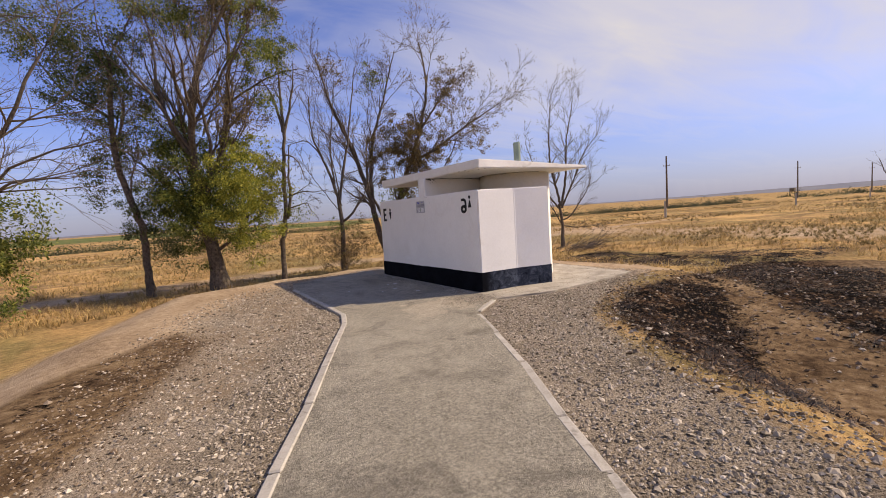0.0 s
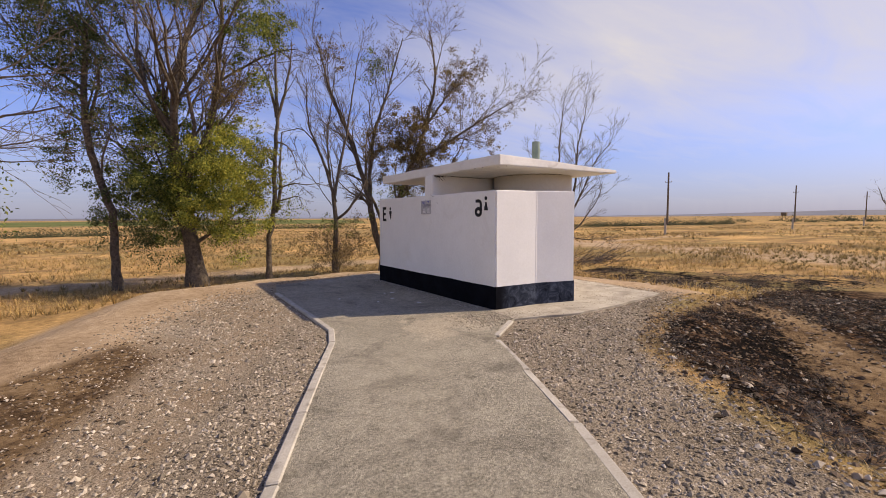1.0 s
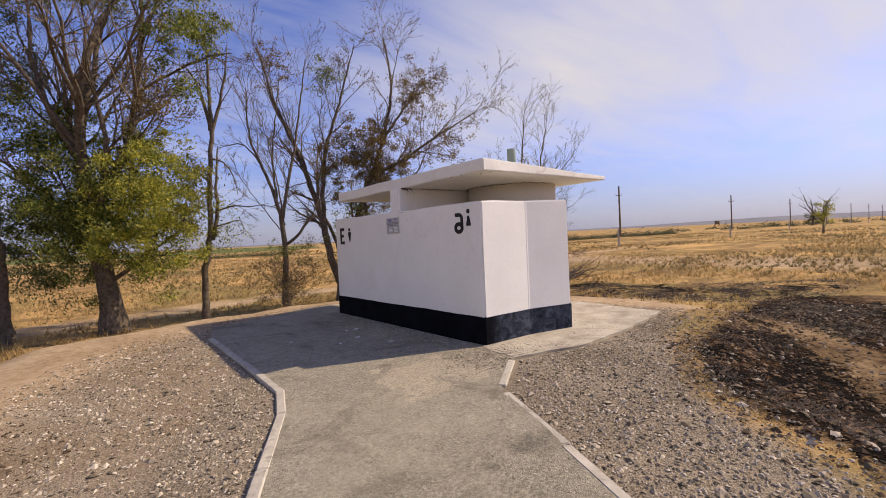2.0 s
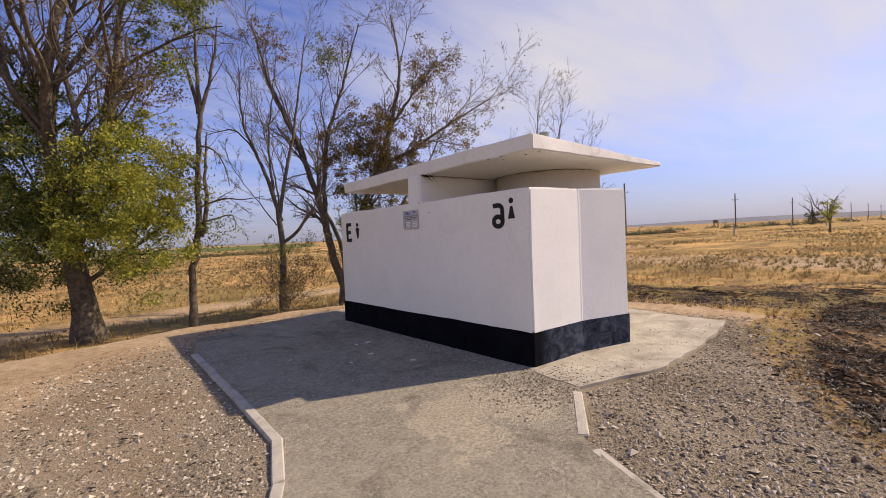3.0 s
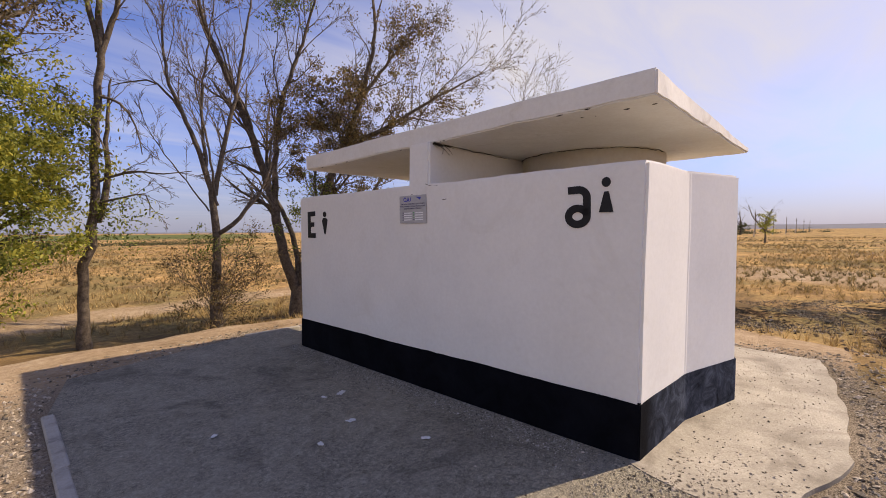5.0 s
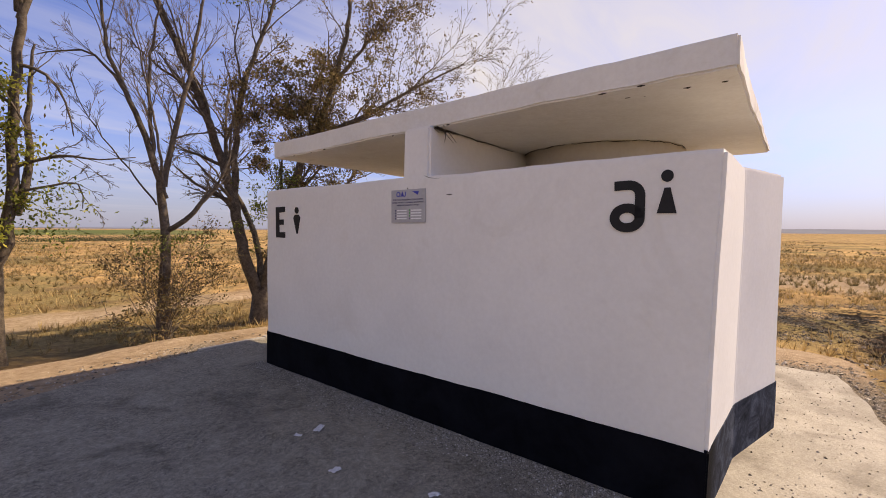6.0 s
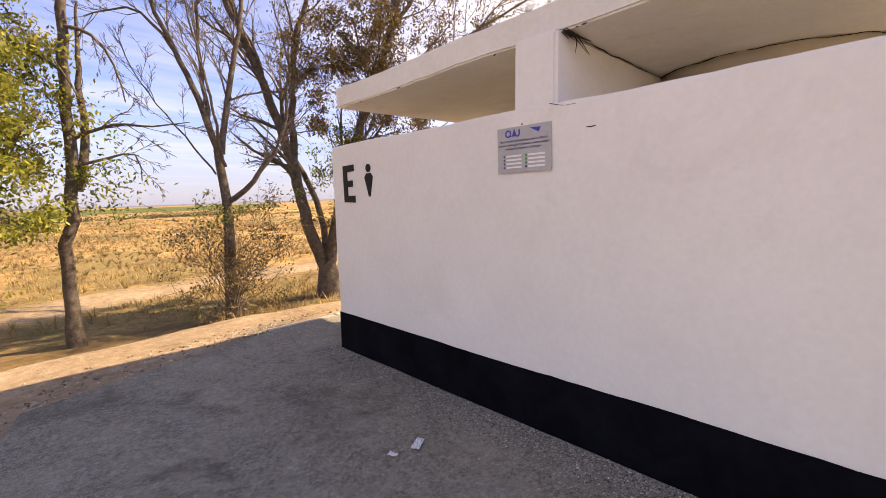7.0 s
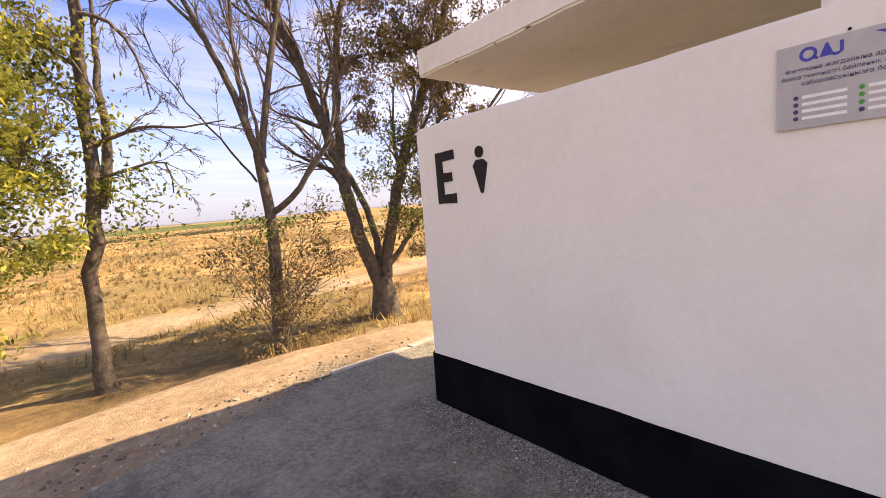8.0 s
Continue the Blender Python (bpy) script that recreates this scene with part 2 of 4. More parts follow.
STONE = stone_mat("gravel_stones", [(0, (0.085, 0.069, 0.05)), (0.4, (0.29, 0.242, 0.183)), (0.85, (0.46, 0.39, 0.305)), (1, (0.60, 0.52, 0.42))])
GRIT = stone_mat("pale_wall_grit", [(0, (0.08, 0.07, 0.056)), (0.5, (0.25, 0.225, 0.185)), (0.9, (0.44, 0.41, 0.36)), (1, (0.68, 0.65, 0.60))])
EARTH_STONE = stone_mat("brown_field_stones", [(0, (0.05, 0.034, 0.022)), (0.5, (0.17, 0.12, 0.08)), (0.88, (0.32, 0.25, 0.18)), (1, (0.62, 0.54, 0.44))])
CLOD = stone_mat("charred_clods", [(0, (0.006, 0.004, 0.003)), (0.35, (0.026, 0.014, 0.009)), (0.7, (0.09, 0.05, 0.027)), (1, (0.20, 0.125, 0.07))])


def ground_mat():
    m, t, b, pos = base("steppe_soil", 1.0, 0.03)

    def zone(name):
        a = t.nodes.new("ShaderNodeAttribute")
        a.attribute_name = name
        return a.outputs["Fac"]

    n_mid = noise_tex(t, pos, 0.7, 6, 0.65, 0.3)
    n_fine, n_grit = noise_tex(t, pos, 9, 6, 0.7), noise_tex(t, pos, 75, 4, 0.65)
    wide = t.nodes.new("ShaderNodeMapping")
    wide.inputs["Rotation"].default_value = (0, 0, radians(-38))
    wide.inputs["Scale"].default_value = (0.09, 0.035, 1)
    link(t, pos, wide.inputs[0])
    patch, patch2 = noise_tex(t, wide.outputs[0], 1.0, 6, 0.62, 0.5), noise_tex(t, wide.outputs[0], 2.3, 6, 0.65, 0.8)
    straw = ramp(t, maths(t, "ADD", maths(t, "MULTIPLY", patch, 0.5), maths(t, "MULTIPLY", n_mid, 0.5)),
                 [(0.34, (0.17, 0.125, 0.06)), (0.43, (0.36, 0.228, 0.10)), (0.52, (0.52, 0.328, 0.14)), (0.62, (0.66, 0.415, 0.16))]).outputs[0]
    olive = ramp(t, patch2, [(0.47, (0, 0, 0)), (0.60, (0.8, 0.8, 0.8))]).outputs[0]
    straw = mix(t, olive, straw, mix(t, n_fine, (0.13, 0.11, 0.045), (0.28, 0.225, 0.095)))
    straw = mix(t, 0.6, straw, ramp(t, n_fine, [(0.3, (0.2, 0.2, 0.2)), (0.7, (0.78, 0.78, 0.78))]).outputs[0], "OVERLAY")
    streak = t.nodes.new("ShaderNodeMapping")
    streak.inputs["Rotation"].default_value = (0, 0, radians(35))
    streak.inputs["Scale"].default_value = (0.12, 0.55, 1)
    link(t, pos, streak.inputs[0])
    rough = ramp(t, noise_tex(t, streak.outputs[0], 1.0, 7, 0.7, 0.4), [(0.49, (0, 0, 0)), (0.62, (0.8, 0.8, 0.8))]).outputs[0]
    straw = mix(t, rough, straw, (0.15, 0.098, 0.055))
    soil = ramp(t, maths(t, "ADD", maths(t, "MULTIPLY", n_mid, 0.5), maths(t, "MULTIPLY", n_fine, 0.5)), [(0.35, (0.24, 0.165, 0.10)), (0.50, (0.40, 0.29, 0.185)), (0.65, (0.54, 0.42, 0.29))]).outputs[0]
    grav = ramp(t, maths(t, "ADD", maths(t, "MULTIPLY", n_grit, 0.7), maths(t, "MULTIPLY", n_mid, 0.3)),
                [(0.38, (0.06, 0.047, 0.034)), (0.5, (0.24, 0.195, 0.145)), (0.64, (0.42, 0.35, 0.265))]).outputs[0]
    ash = ramp(t, maths(t, "ADD", maths(t, "MULTIPLY", n_fine, 0.4), maths(t, "MULTIPLY", noise_tex(t, pos, 1.6, 6, 0.7, 0.5), 0.6)),
               [(0.47, (0.004, 0.003, 0.0022)), (0.53, (0.016, 0.0095, 0.006)), (0.58, (0.07, 0.039, 0.02)), (0.66, (0.22, 0.135, 0.072))]).outputs[0]
    field = ramp(t, noise_tex(t, pos, 0.02, 3), [(0.45, (0.10, 0.13, 0.045)), (0.55, (0.16, 0.16, 0.06))]).outputs[0]

    def edge(name, wob=0.5):
        f = maths(t, "ADD", zone(name), maths(t, "MULTIPLY", maths(t, "SUBTRACT", maths(t, "ADD", maths(t, "MULTIPLY", n_mid, 0.6), maths(t, "MULTIPLY", n_fine, 0.4)), 0.5), wob))
        return ramp(t, f, [(0.35, (0, 0, 0)), (0.65, (1, 1, 1))]).outputs[0]

    col = mix(t, edge("soil"), straw, soil)
    col = mix(t, edge("crop", 0.2), col, field)
    col = mix(t, edge("gravel", 0.8), col, grav)
    scorch = ramp(t, maths(t, "ADD", maths(t, "MULTIPLY", n_fine, 0.45), maths(t, "MULTIPLY", n_mid, 0.55)),
                  [(0.38, (0.035, 0.021, 0.012)), (0.46, (0.105, 0.066, 0.036)), (0.54, (0.20, 0.132, 0.072)), (0.64, (0.33, 0.235, 0.14))]).outputs[0]
    col = mix(t, edge("scorch", 0.6), col, scorch)
    burnt = maths(t, "ADD", zone("ash"), maths(t, "MULTIPLY", maths(t, "SUBTRACT", maths(t, "ADD", maths(t, "MULTIPLY", noise_tex(t, pos, 2.4, 7, 0.7, 0.8), 0.6), maths(t, "MULTIPLY", noise_tex(t, pos, 13, 5, 0.7, 0.4), 0.4)), 0.5), 2.6))
    col = mix(t, ramp(t, burnt, [(0.38, (0, 0, 0)), (0.58, (1, 1, 1))]).outputs[0], col, ash)
    link(t, col, b.inputs["Base Color"])
    h = maths(t, "ADD", maths(t, "MULTIPLY", n_fine, 1.0), maths(t, "MULTIPLY", n_grit, 0.6))
    bumped(t, b, h, 0.8, 0.03)
    return m


GROUND = ground_mat()
# Distance haze is painted into the hills' blue-grey base colour.
HILL_HAZED = two_tone("far_hills", (0.12, 0.13, 0.165), (0.18, 0.18, 0.20), 0.004, 1.0, 0.02, 0.0)


# ---- mesh helpers ----
def raw(name, verts, faces, material, parent=None, smooth=False):
    me = bpy.data.meshes.new(name)
    me.from_pydata([tuple(v) for v in verts], [], faces)
    me.materials.append(material)
    if smooth:
        me.polygons.foreach_set("use_smooth", [True] * len(me.polygons))
    me.update()
    ob = new(name, me)
    ob.parent = parent
    return ob


def part(name, bm, material, parent=None, label=""):
    me = bpy.data.meshes.new(name)
    bm.to_mesh(me)
    bm.free()
    me.materials.append(material)
    ob = new(name, me)
    ob.parent = parent
    return tagged(ob, label)


def thing(name, label, category, at=(0, 0, 0), group=""):
    ob = new(name)
    ob.location = at
    ob.empty_display_size = 0.2
    return tagged(ob, label, category, group)


def smoothstep(a, b, x):
    f = min(1.0, max(0.0, (x - a) / (b - a)))
    return f * f * (3 - 2 * f)


def inside(poly, x, y):
    hit = False
    for (x0, y0), (x1, y1) in zip(poly, poly[1:] + poly[:1]):
        if (y0 > y) != (y1 > y) and x < (x1 - x0) * (y - y0) / (y1 - y0) + x0:
            hit = not hit
    return hit


def away(poly, x, y):
    """Signed distance to a polygon, below zero inside."""
    best = 1e9
    for (x0, y0), (x1, y1) in zip(poly, poly[1:] + poly[:1]):
        dx, dy = x1 - x0, y1 - y0
        f = max(0, min(1, ((x - x0) * dx + (y - y0) * dy) / (dx * dx + dy * dy)))
        best = min(best, math.hypot(x - x0 - f * dx, y - y0 - f * dy))
    return -best if inside(poly, x, y) else best


# ---- ground ----
PLATEAU = [(-9, -14), (-0.9, 4.5), (-0.2, 8.0), (1.3, 12.2), (3.0, 12.5), (5.0, 12.7), (6.9, 12.4), (9.5, 11.2), (10.2, 7.0), (9.4, 5.2), (6.9, 4.3), (5.5, 3.5), (4.6, 2.6), (4.0, 1.6), (-3, -14)]
GRAVEL = [(-9, -14), (-0.6, 4.3), (0.1, 6.5), (0.9, 9.0), (1.9, 10.6), (3.2, 11.6), (5.6, 12.3), (9.6, 9.0), (9.3, 5.5), (6.6, 4.5), (5.3, 3.7), (4.6, 2.9), (4.1, 1.9), (-3, -14)]
BURN = [(6.9, 4.3), (9.2, 4.7), (12.6, 5.0), (14.5, 3.0), (13.0, -1.5), (8.0, -2.5), (5.0, -0.8), (4.2, 0.9), (4.35, 1.9), (4.8, 2.6), (5.1, 3.2), (5.8, 3.9)]
LOBES = ([(6.8, 4.45), (8.2, 4.5), (11.0, 4.85), (9.3, 3.75), (7.8, 2.95), (6.3, 2.3), (4.7, 1.2), (4.3, 1.6), (4.75, 2.45), (5.05, 3.1), (5.8, 3.85)],
         [(11.2, 5.0), (9.9, 3.55), (8.5, 2.35), (7.2, 1.4), (7.6, 0.5), (9.5, 0.8), (13.0, 2.4), (13.8, 4.6)])
BURN_BACK = [(10.7, 9.3), (13.8, 11.0), (15.0, 6.6), (17.5, 4.0), (15.0, 3.4), (12.2, 5.3), (11.1, 7.4)]
SINGED = [(-3.8, -1.0), (-0.2, 4.0), (0.4, 5.5), (0.95, 7.0), (0.7, 7.8), (-0.35, 6.8), (-1.3, 5.2), (-5.2, -1.0)]


def path_z(x, y):
    return 0.06 * smoothstep(7.0, 4.2, y)


def ground_z(x, y):
    d = away(PLATEAU, x, y) if -30 < x < 40 and -40 < y < 40 else 9
    r = math.hypot(x - 5, y - 8)
    z = path_z(x, y) - 0.014
    east = smoothstep(5.0, 11.0, x) * smoothstep(15.0, 9.0, y)
    drop = -0.36 + 0.16 * east - 0.28 * smoothstep(15, 110, r)
    f = smoothstep(0.0, 1.5, d)
    z = z * (1 - f) + drop * f
    rough = 0.012 if d < 0 else 0.05
    z += rough * noise.noise((x * 0.9, y * 0.9, 0)) + 0.3 * rough * noise.noise((x * 4, y * 4, 3))
    if r > 300:
        z += 0.4 * noise.noise((x * 0.004, y * 0.004, 5)) * smoothstep(300, 900, r)
    return z


def axis(lo, hi, step):
    mid = list(np.arange(lo, hi + 1e-6, step))
    out, s, v = [], step, hi
    while v < 3600:
        s *= 1.17
        v += s
        out.append(v)
    back, s, v = [], step, lo
    while v > -3600:
        s *= 1.17
        v -= s
        back.append(v)
    return back[::-1] + mid + out


def build_ground():
    xs, ys = axis(-5, 18, 0.13), axis(-1, 18, 0.13)
    verts, grav, ash, soil, crop, brown = [], [], [], [], [], []
    for y in ys:
        for x in xs:
            verts.append((x, y, ground_z(x, y)))
            near = -30 < x < 40 and -40 < y < 40
            g = smoothstep(0.7, -0.7, away(GRAVEL, x, y)) if near else 0
            west = smoothstep(0.3, -0.6, x - 0.53 * (y - 3.0) - 0.6)
            grav.append(g * (1 - 0.42 * west))
            a = max([smoothstep(0.35, -0.45, away(p, x, y)) for p in LOBES] + [0.5 * smoothstep(0.7, -0.7, away(BURN_BACK, x, y))]) if near else 0
            a *= 0.95 + 0.7 * noise.noise((x * 0.7, y * 1.8, 21)) if near else 0
            singed = smoothstep(0.6, -0.4, away(SINGED, x, y)) if near else 0
            ash.append(max(a, (0.20 + 0.3 * noise.noise((x * 0.9, y * 0.9, 31))) * singed))
            brown.append(max(smoothstep(0.4, -0.4, away(BURN, x, y)), 0.95 * singed) if near else 0)
            # bare earth round the mound and two worn tracks
            s = smoothstep(2.2, 0.2, away(PLATEAU, x, y)) if near else 0
            if x > 3.5 and y < 5.3:
                s *= 0.3
            s = max(s, 0.58 * smoothstep(1.6, 0.5, abs(y - 17.4 - 0.1 * x)) if -60 < x < 60 else 0)
            s = max(s, 0.6 * smoothstep(6, 2, abs(x - 0.25 * y - 22)) if -10 < y < 60 else 0)
            soil.append(s)
            r = math.hypot(x, y)
            crop.append(smoothstep(150, 230, r) * smoothstep(900, 500, r) * (1 if y > 2.2 * x else 0.25) if r > 100 else 0)
    nx = len(xs)
    faces = [(j * nx + i, j * nx + i + 1, (j + 1) * nx + i + 1, (j + 1) * nx + i) for j in range(len(ys) - 1) for i in range(nx - 1)]
    ob = raw("ground", verts, faces, GROUND, smooth=True)
    for name, values in (("gravel", grav), ("ash", ash), ("soil", soil), ("crop", crop), ("scorch", brown)):
        ob.data.attributes.new(name, "FLOAT", "POINT").data.foreach_set("value", values)
    tagged(ob, "dry steppe ground with gravel mound and scorched earth", "ground", kind="structure")


build_ground()


BASE = Matrix.Translation((5.565, 6.435, 0)) @ Matrix.Rotation(radians(-1.6), 4, "Z")


def flat_slab(name, poly, lift, thick, material, label, category, wob=0.0):
    """A thin paved sheet that follows the mound."""
    pts = []
    for (x0, y0), (x1, y1) in zip(poly, poly[1:] + poly[:1]):
        n = max(1, int(math.hypot(x1 - x0, y1 - y0) / 0.12)) if wob else 1
        for i in range(n):
            x, y = x0 + (x1 - x0) * i / n, y0 + (y1 - y0) * i / n
            pts.append((x + wob * noise.noise((x * 3, y * 3, 7)), y + wob * noise.noise((x * 3, y * 3, 17))))
    bm = bmesh.new()
    bm.faces.new([bm.verts.new((x, y, 0)) for x, y in pts])
    for k in np.arange(3.5, 8.0, 0.5):
        bmesh.ops.bisect_plane(bm, geom=bm.verts[:] + bm.edges[:] + bm.faces[:], plane_co=(0, k, 0), plane_no=(0, 1, 0))
    r = bmesh.ops.extrude_face_region(bm, geom=bm.faces[:])
    low = [v for v in r["geom"] if isinstance(v, bmesh.types.BMVert)]
    for v in bm.verts:
        v.co.z = path_z(v.co.x, v.co.y) + lift
    for v in low:
        v.co.z -= thick
    bmesh.ops.recalc_face_normals(bm, faces=bm.faces[:])
    return tagged(part(name, bm, material), label, category, kind="structure")


KERB_L = [(-4.55, -7.5), (0.96, 2.91), (1.43, 3.74), (1.83, 4.51), (2.76, 6.31)]
KERB_L2 = [(2.76, 6.31), (2.98, 6.92), (3.05, 8.09), (3.14, 10.35)]
KERB_R = [(-2.62, -7.5), (2.44, 1.66), (2.76, 2.25), (3.35, 3.22), (4.35, 5.10)]
KERB_S = [(4.47, 5.24), (5.20, 5.72)]
flat_slab("pavement", KERB_L + KERB_L2[1:] + [(3.4, 11.4), (5.5, 11.85), (6.6, 11.8), (6.6, 6.2), (5.45, 5.85), (4.47, 5.24)] + KERB_R[::-1],
          0.012, 0.06, ASPHALT, "worn grey asphalt path leading to the toilet", "pavement", 0.0)
flat_slab("pavement_apron", [(5.30, 5.78), (5.75, 5.62), (6.35, 5.42), (7.3, 5.40), (8.3, 5.46), (9.0, 5.55), (9.35, 6.9), (9.6, 11.2), (7.4, 11.9), (6.7, 6.6), (5.5, 6.5)],
          0.017, 0.05, PALE, "pale concrete apron beside the toilet", "pavement", 0.05)


def kerb(name, line, label, width=0.085, lift=0.022):
    top = thing(name, label, "kerb", (*line[0], 0))
    tagged(top, kind="structure")
    rng = random.Random(len(name) + int(10 * line[0][0]))
    run = [Vector((*p, 0)) for p in line]
    for a, b in zip(run, run[1:]):
        n = max(1, round((b - a).length / 0.95))
        d, side = (b - a).normalized(), Vector((-(b - a).normalized().y, (b - a).normalized().x, 0))
        for i in range(n):
            p, q = a.lerp(b, i / n) + d * 0.006, a.lerp(b, (i + 1) / n) - d * 0.006
            off = side * rng.uniform(-0.008, 0.008)
            bm = bmesh.new()
            ring = []
            for k, c in ((0, p), (1, q)):
                for s in (-1, 1):
                    for z in (-0.12, lift + rng.uniform(-0.008, 0.006)):
                        w = c + off + side * s * width / 2
                        ring.append(bm.verts.new((w.x, w.y, path_z(w.x, w.y) + z)))
            bmesh.ops.convex_hull(bm, input=bm.verts[:])
            bmesh.ops.bevel(bm, geom=[e for e in bm.edges if e.calc_face_angle(0) > 0.5], offset=0.010, segments=1, affect="EDGES")
            ob = part("kerbstone", bm, KERB, top)
            ob.matrix_parent_inverse = Matrix.Translation((-line[0][0], -line[0][1], 0))


kerb("kerb_path_west", KERB_L, "pale concrete kerb along the asphalt path")
kerb("kerb_yard_west", KERB_L2, "pale concrete kerb beside the shaded asphalt yard")
kerb("kerb_path_east", KERB_R, "grey concrete kerb sunk between asphalt and gravel", lift=0.016)
kerb("kerb_stub", KERB_S, "short loose length of concrete kerb", lift=0.016)
kerb("kerb_yard_north", [(5.45, 11.9), (6.3, 11.83), (7.3, 11.9)], "pale concrete kerb at the yard's far edge", 0.10, 0.018)


# ---- the toilet ----
toilet = thing("public_toilet", "whitewashed concrete roadside toilet with black plinth and flat roof", "toilet building", (5.565, 6.435, 0))
toilet.matrix_world = BASE


def wobble(bm, amp=0.006, scale=1.6):
    for v in bm.verts:
        v.co += Vector([noise.noise(v.co * scale + Vector((k * 11.3, 0, 0))) for k in range(3)]) * amp


def cuts(bm, lo, hi, step):
    for k in range(3):
        for c in np.arange(lo[k] + step, hi[k] - step * 0.4, step):
            no = Vector((0, 0, 0))
            no[k] = 1
            bmesh.ops.bisect_plane(bm, geom=bm.verts[:] + bm.edges[:] + bm.faces[:], plane_co=no * c, plane_no=no)


def prism(plan, z0, z1, bevel=0.014, step=0.2, amp=0.011):
    """An upright block on a plan, with soft edges and an uneven hand-rendered face."""
    bm = bmesh.new()
    for z in (z0, z1):
        for x, y in plan:
            bm.verts.new((x, y, z))
    bm.verts.ensure_lookup_table()
    n = len(plan)
    bm.faces.new(bm.verts[:n]), bm.faces.new(bm.verts[n:])
    for i in range(n):
        j = (i + 1) % n
        bm.faces.new([bm.verts[i], bm.verts[j], bm.verts[n + j], bm.verts[n + i]])
    bmesh.ops.recalc_face_normals(bm, faces=bm.faces[:])
    bmesh.ops.bevel(bm, geom=bm.edges[:], offset=bevel, segments=2, affect="EDGES")
    xs, ys = [p[0] for p in plan], [p[1] for p in plan]
    cuts(bm, (min(xs), min(ys), z0), (max(xs), max(ys), z1), step)
    wobble(bm, amp)
    return bm


LEN, TOP, BAND = 4.29, 1.95, 0.378
T = 0.16


def u_plan(g):
    """The screen wall on plan: a long front with bent returns."""
    half = [(-g, -g), (0.85, -0.055 - g), (1.575 + g, -0.27 - g), (1.62 + g, -0.12), (0.90, T - 0.02), (T, T)]
    return half + [(x, LEN - y) for x, y in half[::-1]]


def lean(bm):
    """The wall stands out of true: its near end leans outward and sags, its far end is a little higher."""
    for v in bm.verts:
        up, near = max(0.0, v.co.z) / TOP, 1 - min(1.0, max(0.0, v.co.y) / LEN)
        v.co += Vector((-0.040 * near + 0.012 * (1 - near), -0.045 * near, -0.022 * near + 0.016 * (1 - near))) * up * (1 - 0.75 * min(1.0, max(0.0, v.co.x) / 1.5))
    return bm


def ragged(bm, z, amp):
    """A hand-cut paint line or coping: the top edge runs unevenly, a little higher at the near end."""
    for v in bm.verts:
        if v.co.z > z - 0.03:
            v.co.z += 0.022 * max(0.0, 1 - max(0.0, v.co.y) / LEN) - 0.002 + amp * (noise.noise((v.co.x * 2.2, v.co.y * 2.2, 3)) + 0.5 * noise.noise((v.co.x * 9, v.co.y * 9, 8)))
    return bm


part("screen_wall", lean(ragged(prism(u_plan(0), BAND - 0.05, TOP, 0.018, 0.12, 0.008), TOP, 0.010)), WHITE, toilet, "white screen wall with bent returns")
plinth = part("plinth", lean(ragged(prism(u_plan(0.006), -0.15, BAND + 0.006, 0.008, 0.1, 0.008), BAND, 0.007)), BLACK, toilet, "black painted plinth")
# Returns beyond the front face take the paler colour: sunlit tone plus paint wear.
plinth.data.attributes.new("sunlit_wear", "FLOAT", "POINT").data.foreach_set("value", [smoothstep(0.1, 0.3, v.co.x) for v in plinth.data.vertices])


def cylinder_wall(cx, cy, r, z0, z1):
    bm = bmesh.new()
    n, rings = 56, []
    for z in (z0, z1):
        rings.append([bm.verts.new((cx + r * math.cos(2 * math.pi * i / n), cy + r * math.sin(2 * math.pi * i / n), z)) for i in range(n)])
    for i in range(n):
        j = (i + 1) % n
        f = bm.faces.new((rings[0][i], rings[0][j], rings[1][j], rings[1][i]))
        f.smooth = True
    bm.faces.new(rings[1])
    wobble(bm, 0.006)
    return bm


UNDER = 2.345
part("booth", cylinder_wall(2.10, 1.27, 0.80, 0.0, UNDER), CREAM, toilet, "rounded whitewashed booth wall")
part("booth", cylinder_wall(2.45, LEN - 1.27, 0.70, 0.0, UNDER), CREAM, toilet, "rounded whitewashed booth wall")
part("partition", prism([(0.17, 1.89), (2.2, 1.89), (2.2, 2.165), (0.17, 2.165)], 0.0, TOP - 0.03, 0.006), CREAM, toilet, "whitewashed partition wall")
part("pillar", prism([(0.002, 1.885), (2.2, 1.885), (2.2, 2.17), (0.002, 2.17)], TOP - 0.03, UNDER + 0.004, 0.02, 0.2), WHITE, toilet, "white pillar and upper partition under the roof")


def roof_slab():
    plan = [(0.0, -0.075, 2.51), (0.15, 4.36, 2.53), (2.95, 4.2, 2.41), (2.93, -0.155, 2.405)]
    bm = bmesh.new()
    for x, y, zt in plan:
        for z in (UNDER, zt):
            bm.verts.new((x, y, z))
    bmesh.ops.convex_hull(bm, input=bm.verts[:])
    bmesh.ops.dissolve_limit(bm, angle_limit=0.02, verts=bm.verts[:], edges=bm.edges[:])
    bmesh.ops.bevel(bm, geom=bm.edges[:], offset=0.012, segments=2, affect="EDGES")
    cuts(bm, (0, -0.15, 9), (2.95, 4.29, 9), 0.11)
    wobble(bm, 0.010, 1.3)
    wobble(bm, 0.006, 7.0)
    return bm


part("roof_slab", roof_slab(), ROOF_WHITE, toilet, "flat whitewashed concrete roof slab")


def crack(pts, r, name, label):
    rng = random.Random(5)
    v, f = [], []
    tube(v, f, [Vector(p) + Vector((0, 0, rng.uniform(-0.008, 0.008))) for p in pts], [r * rng.uniform(0.6, 1.5) for _ in pts], 5)
    tagged(raw(name, v, f, DARK, toilet), label)


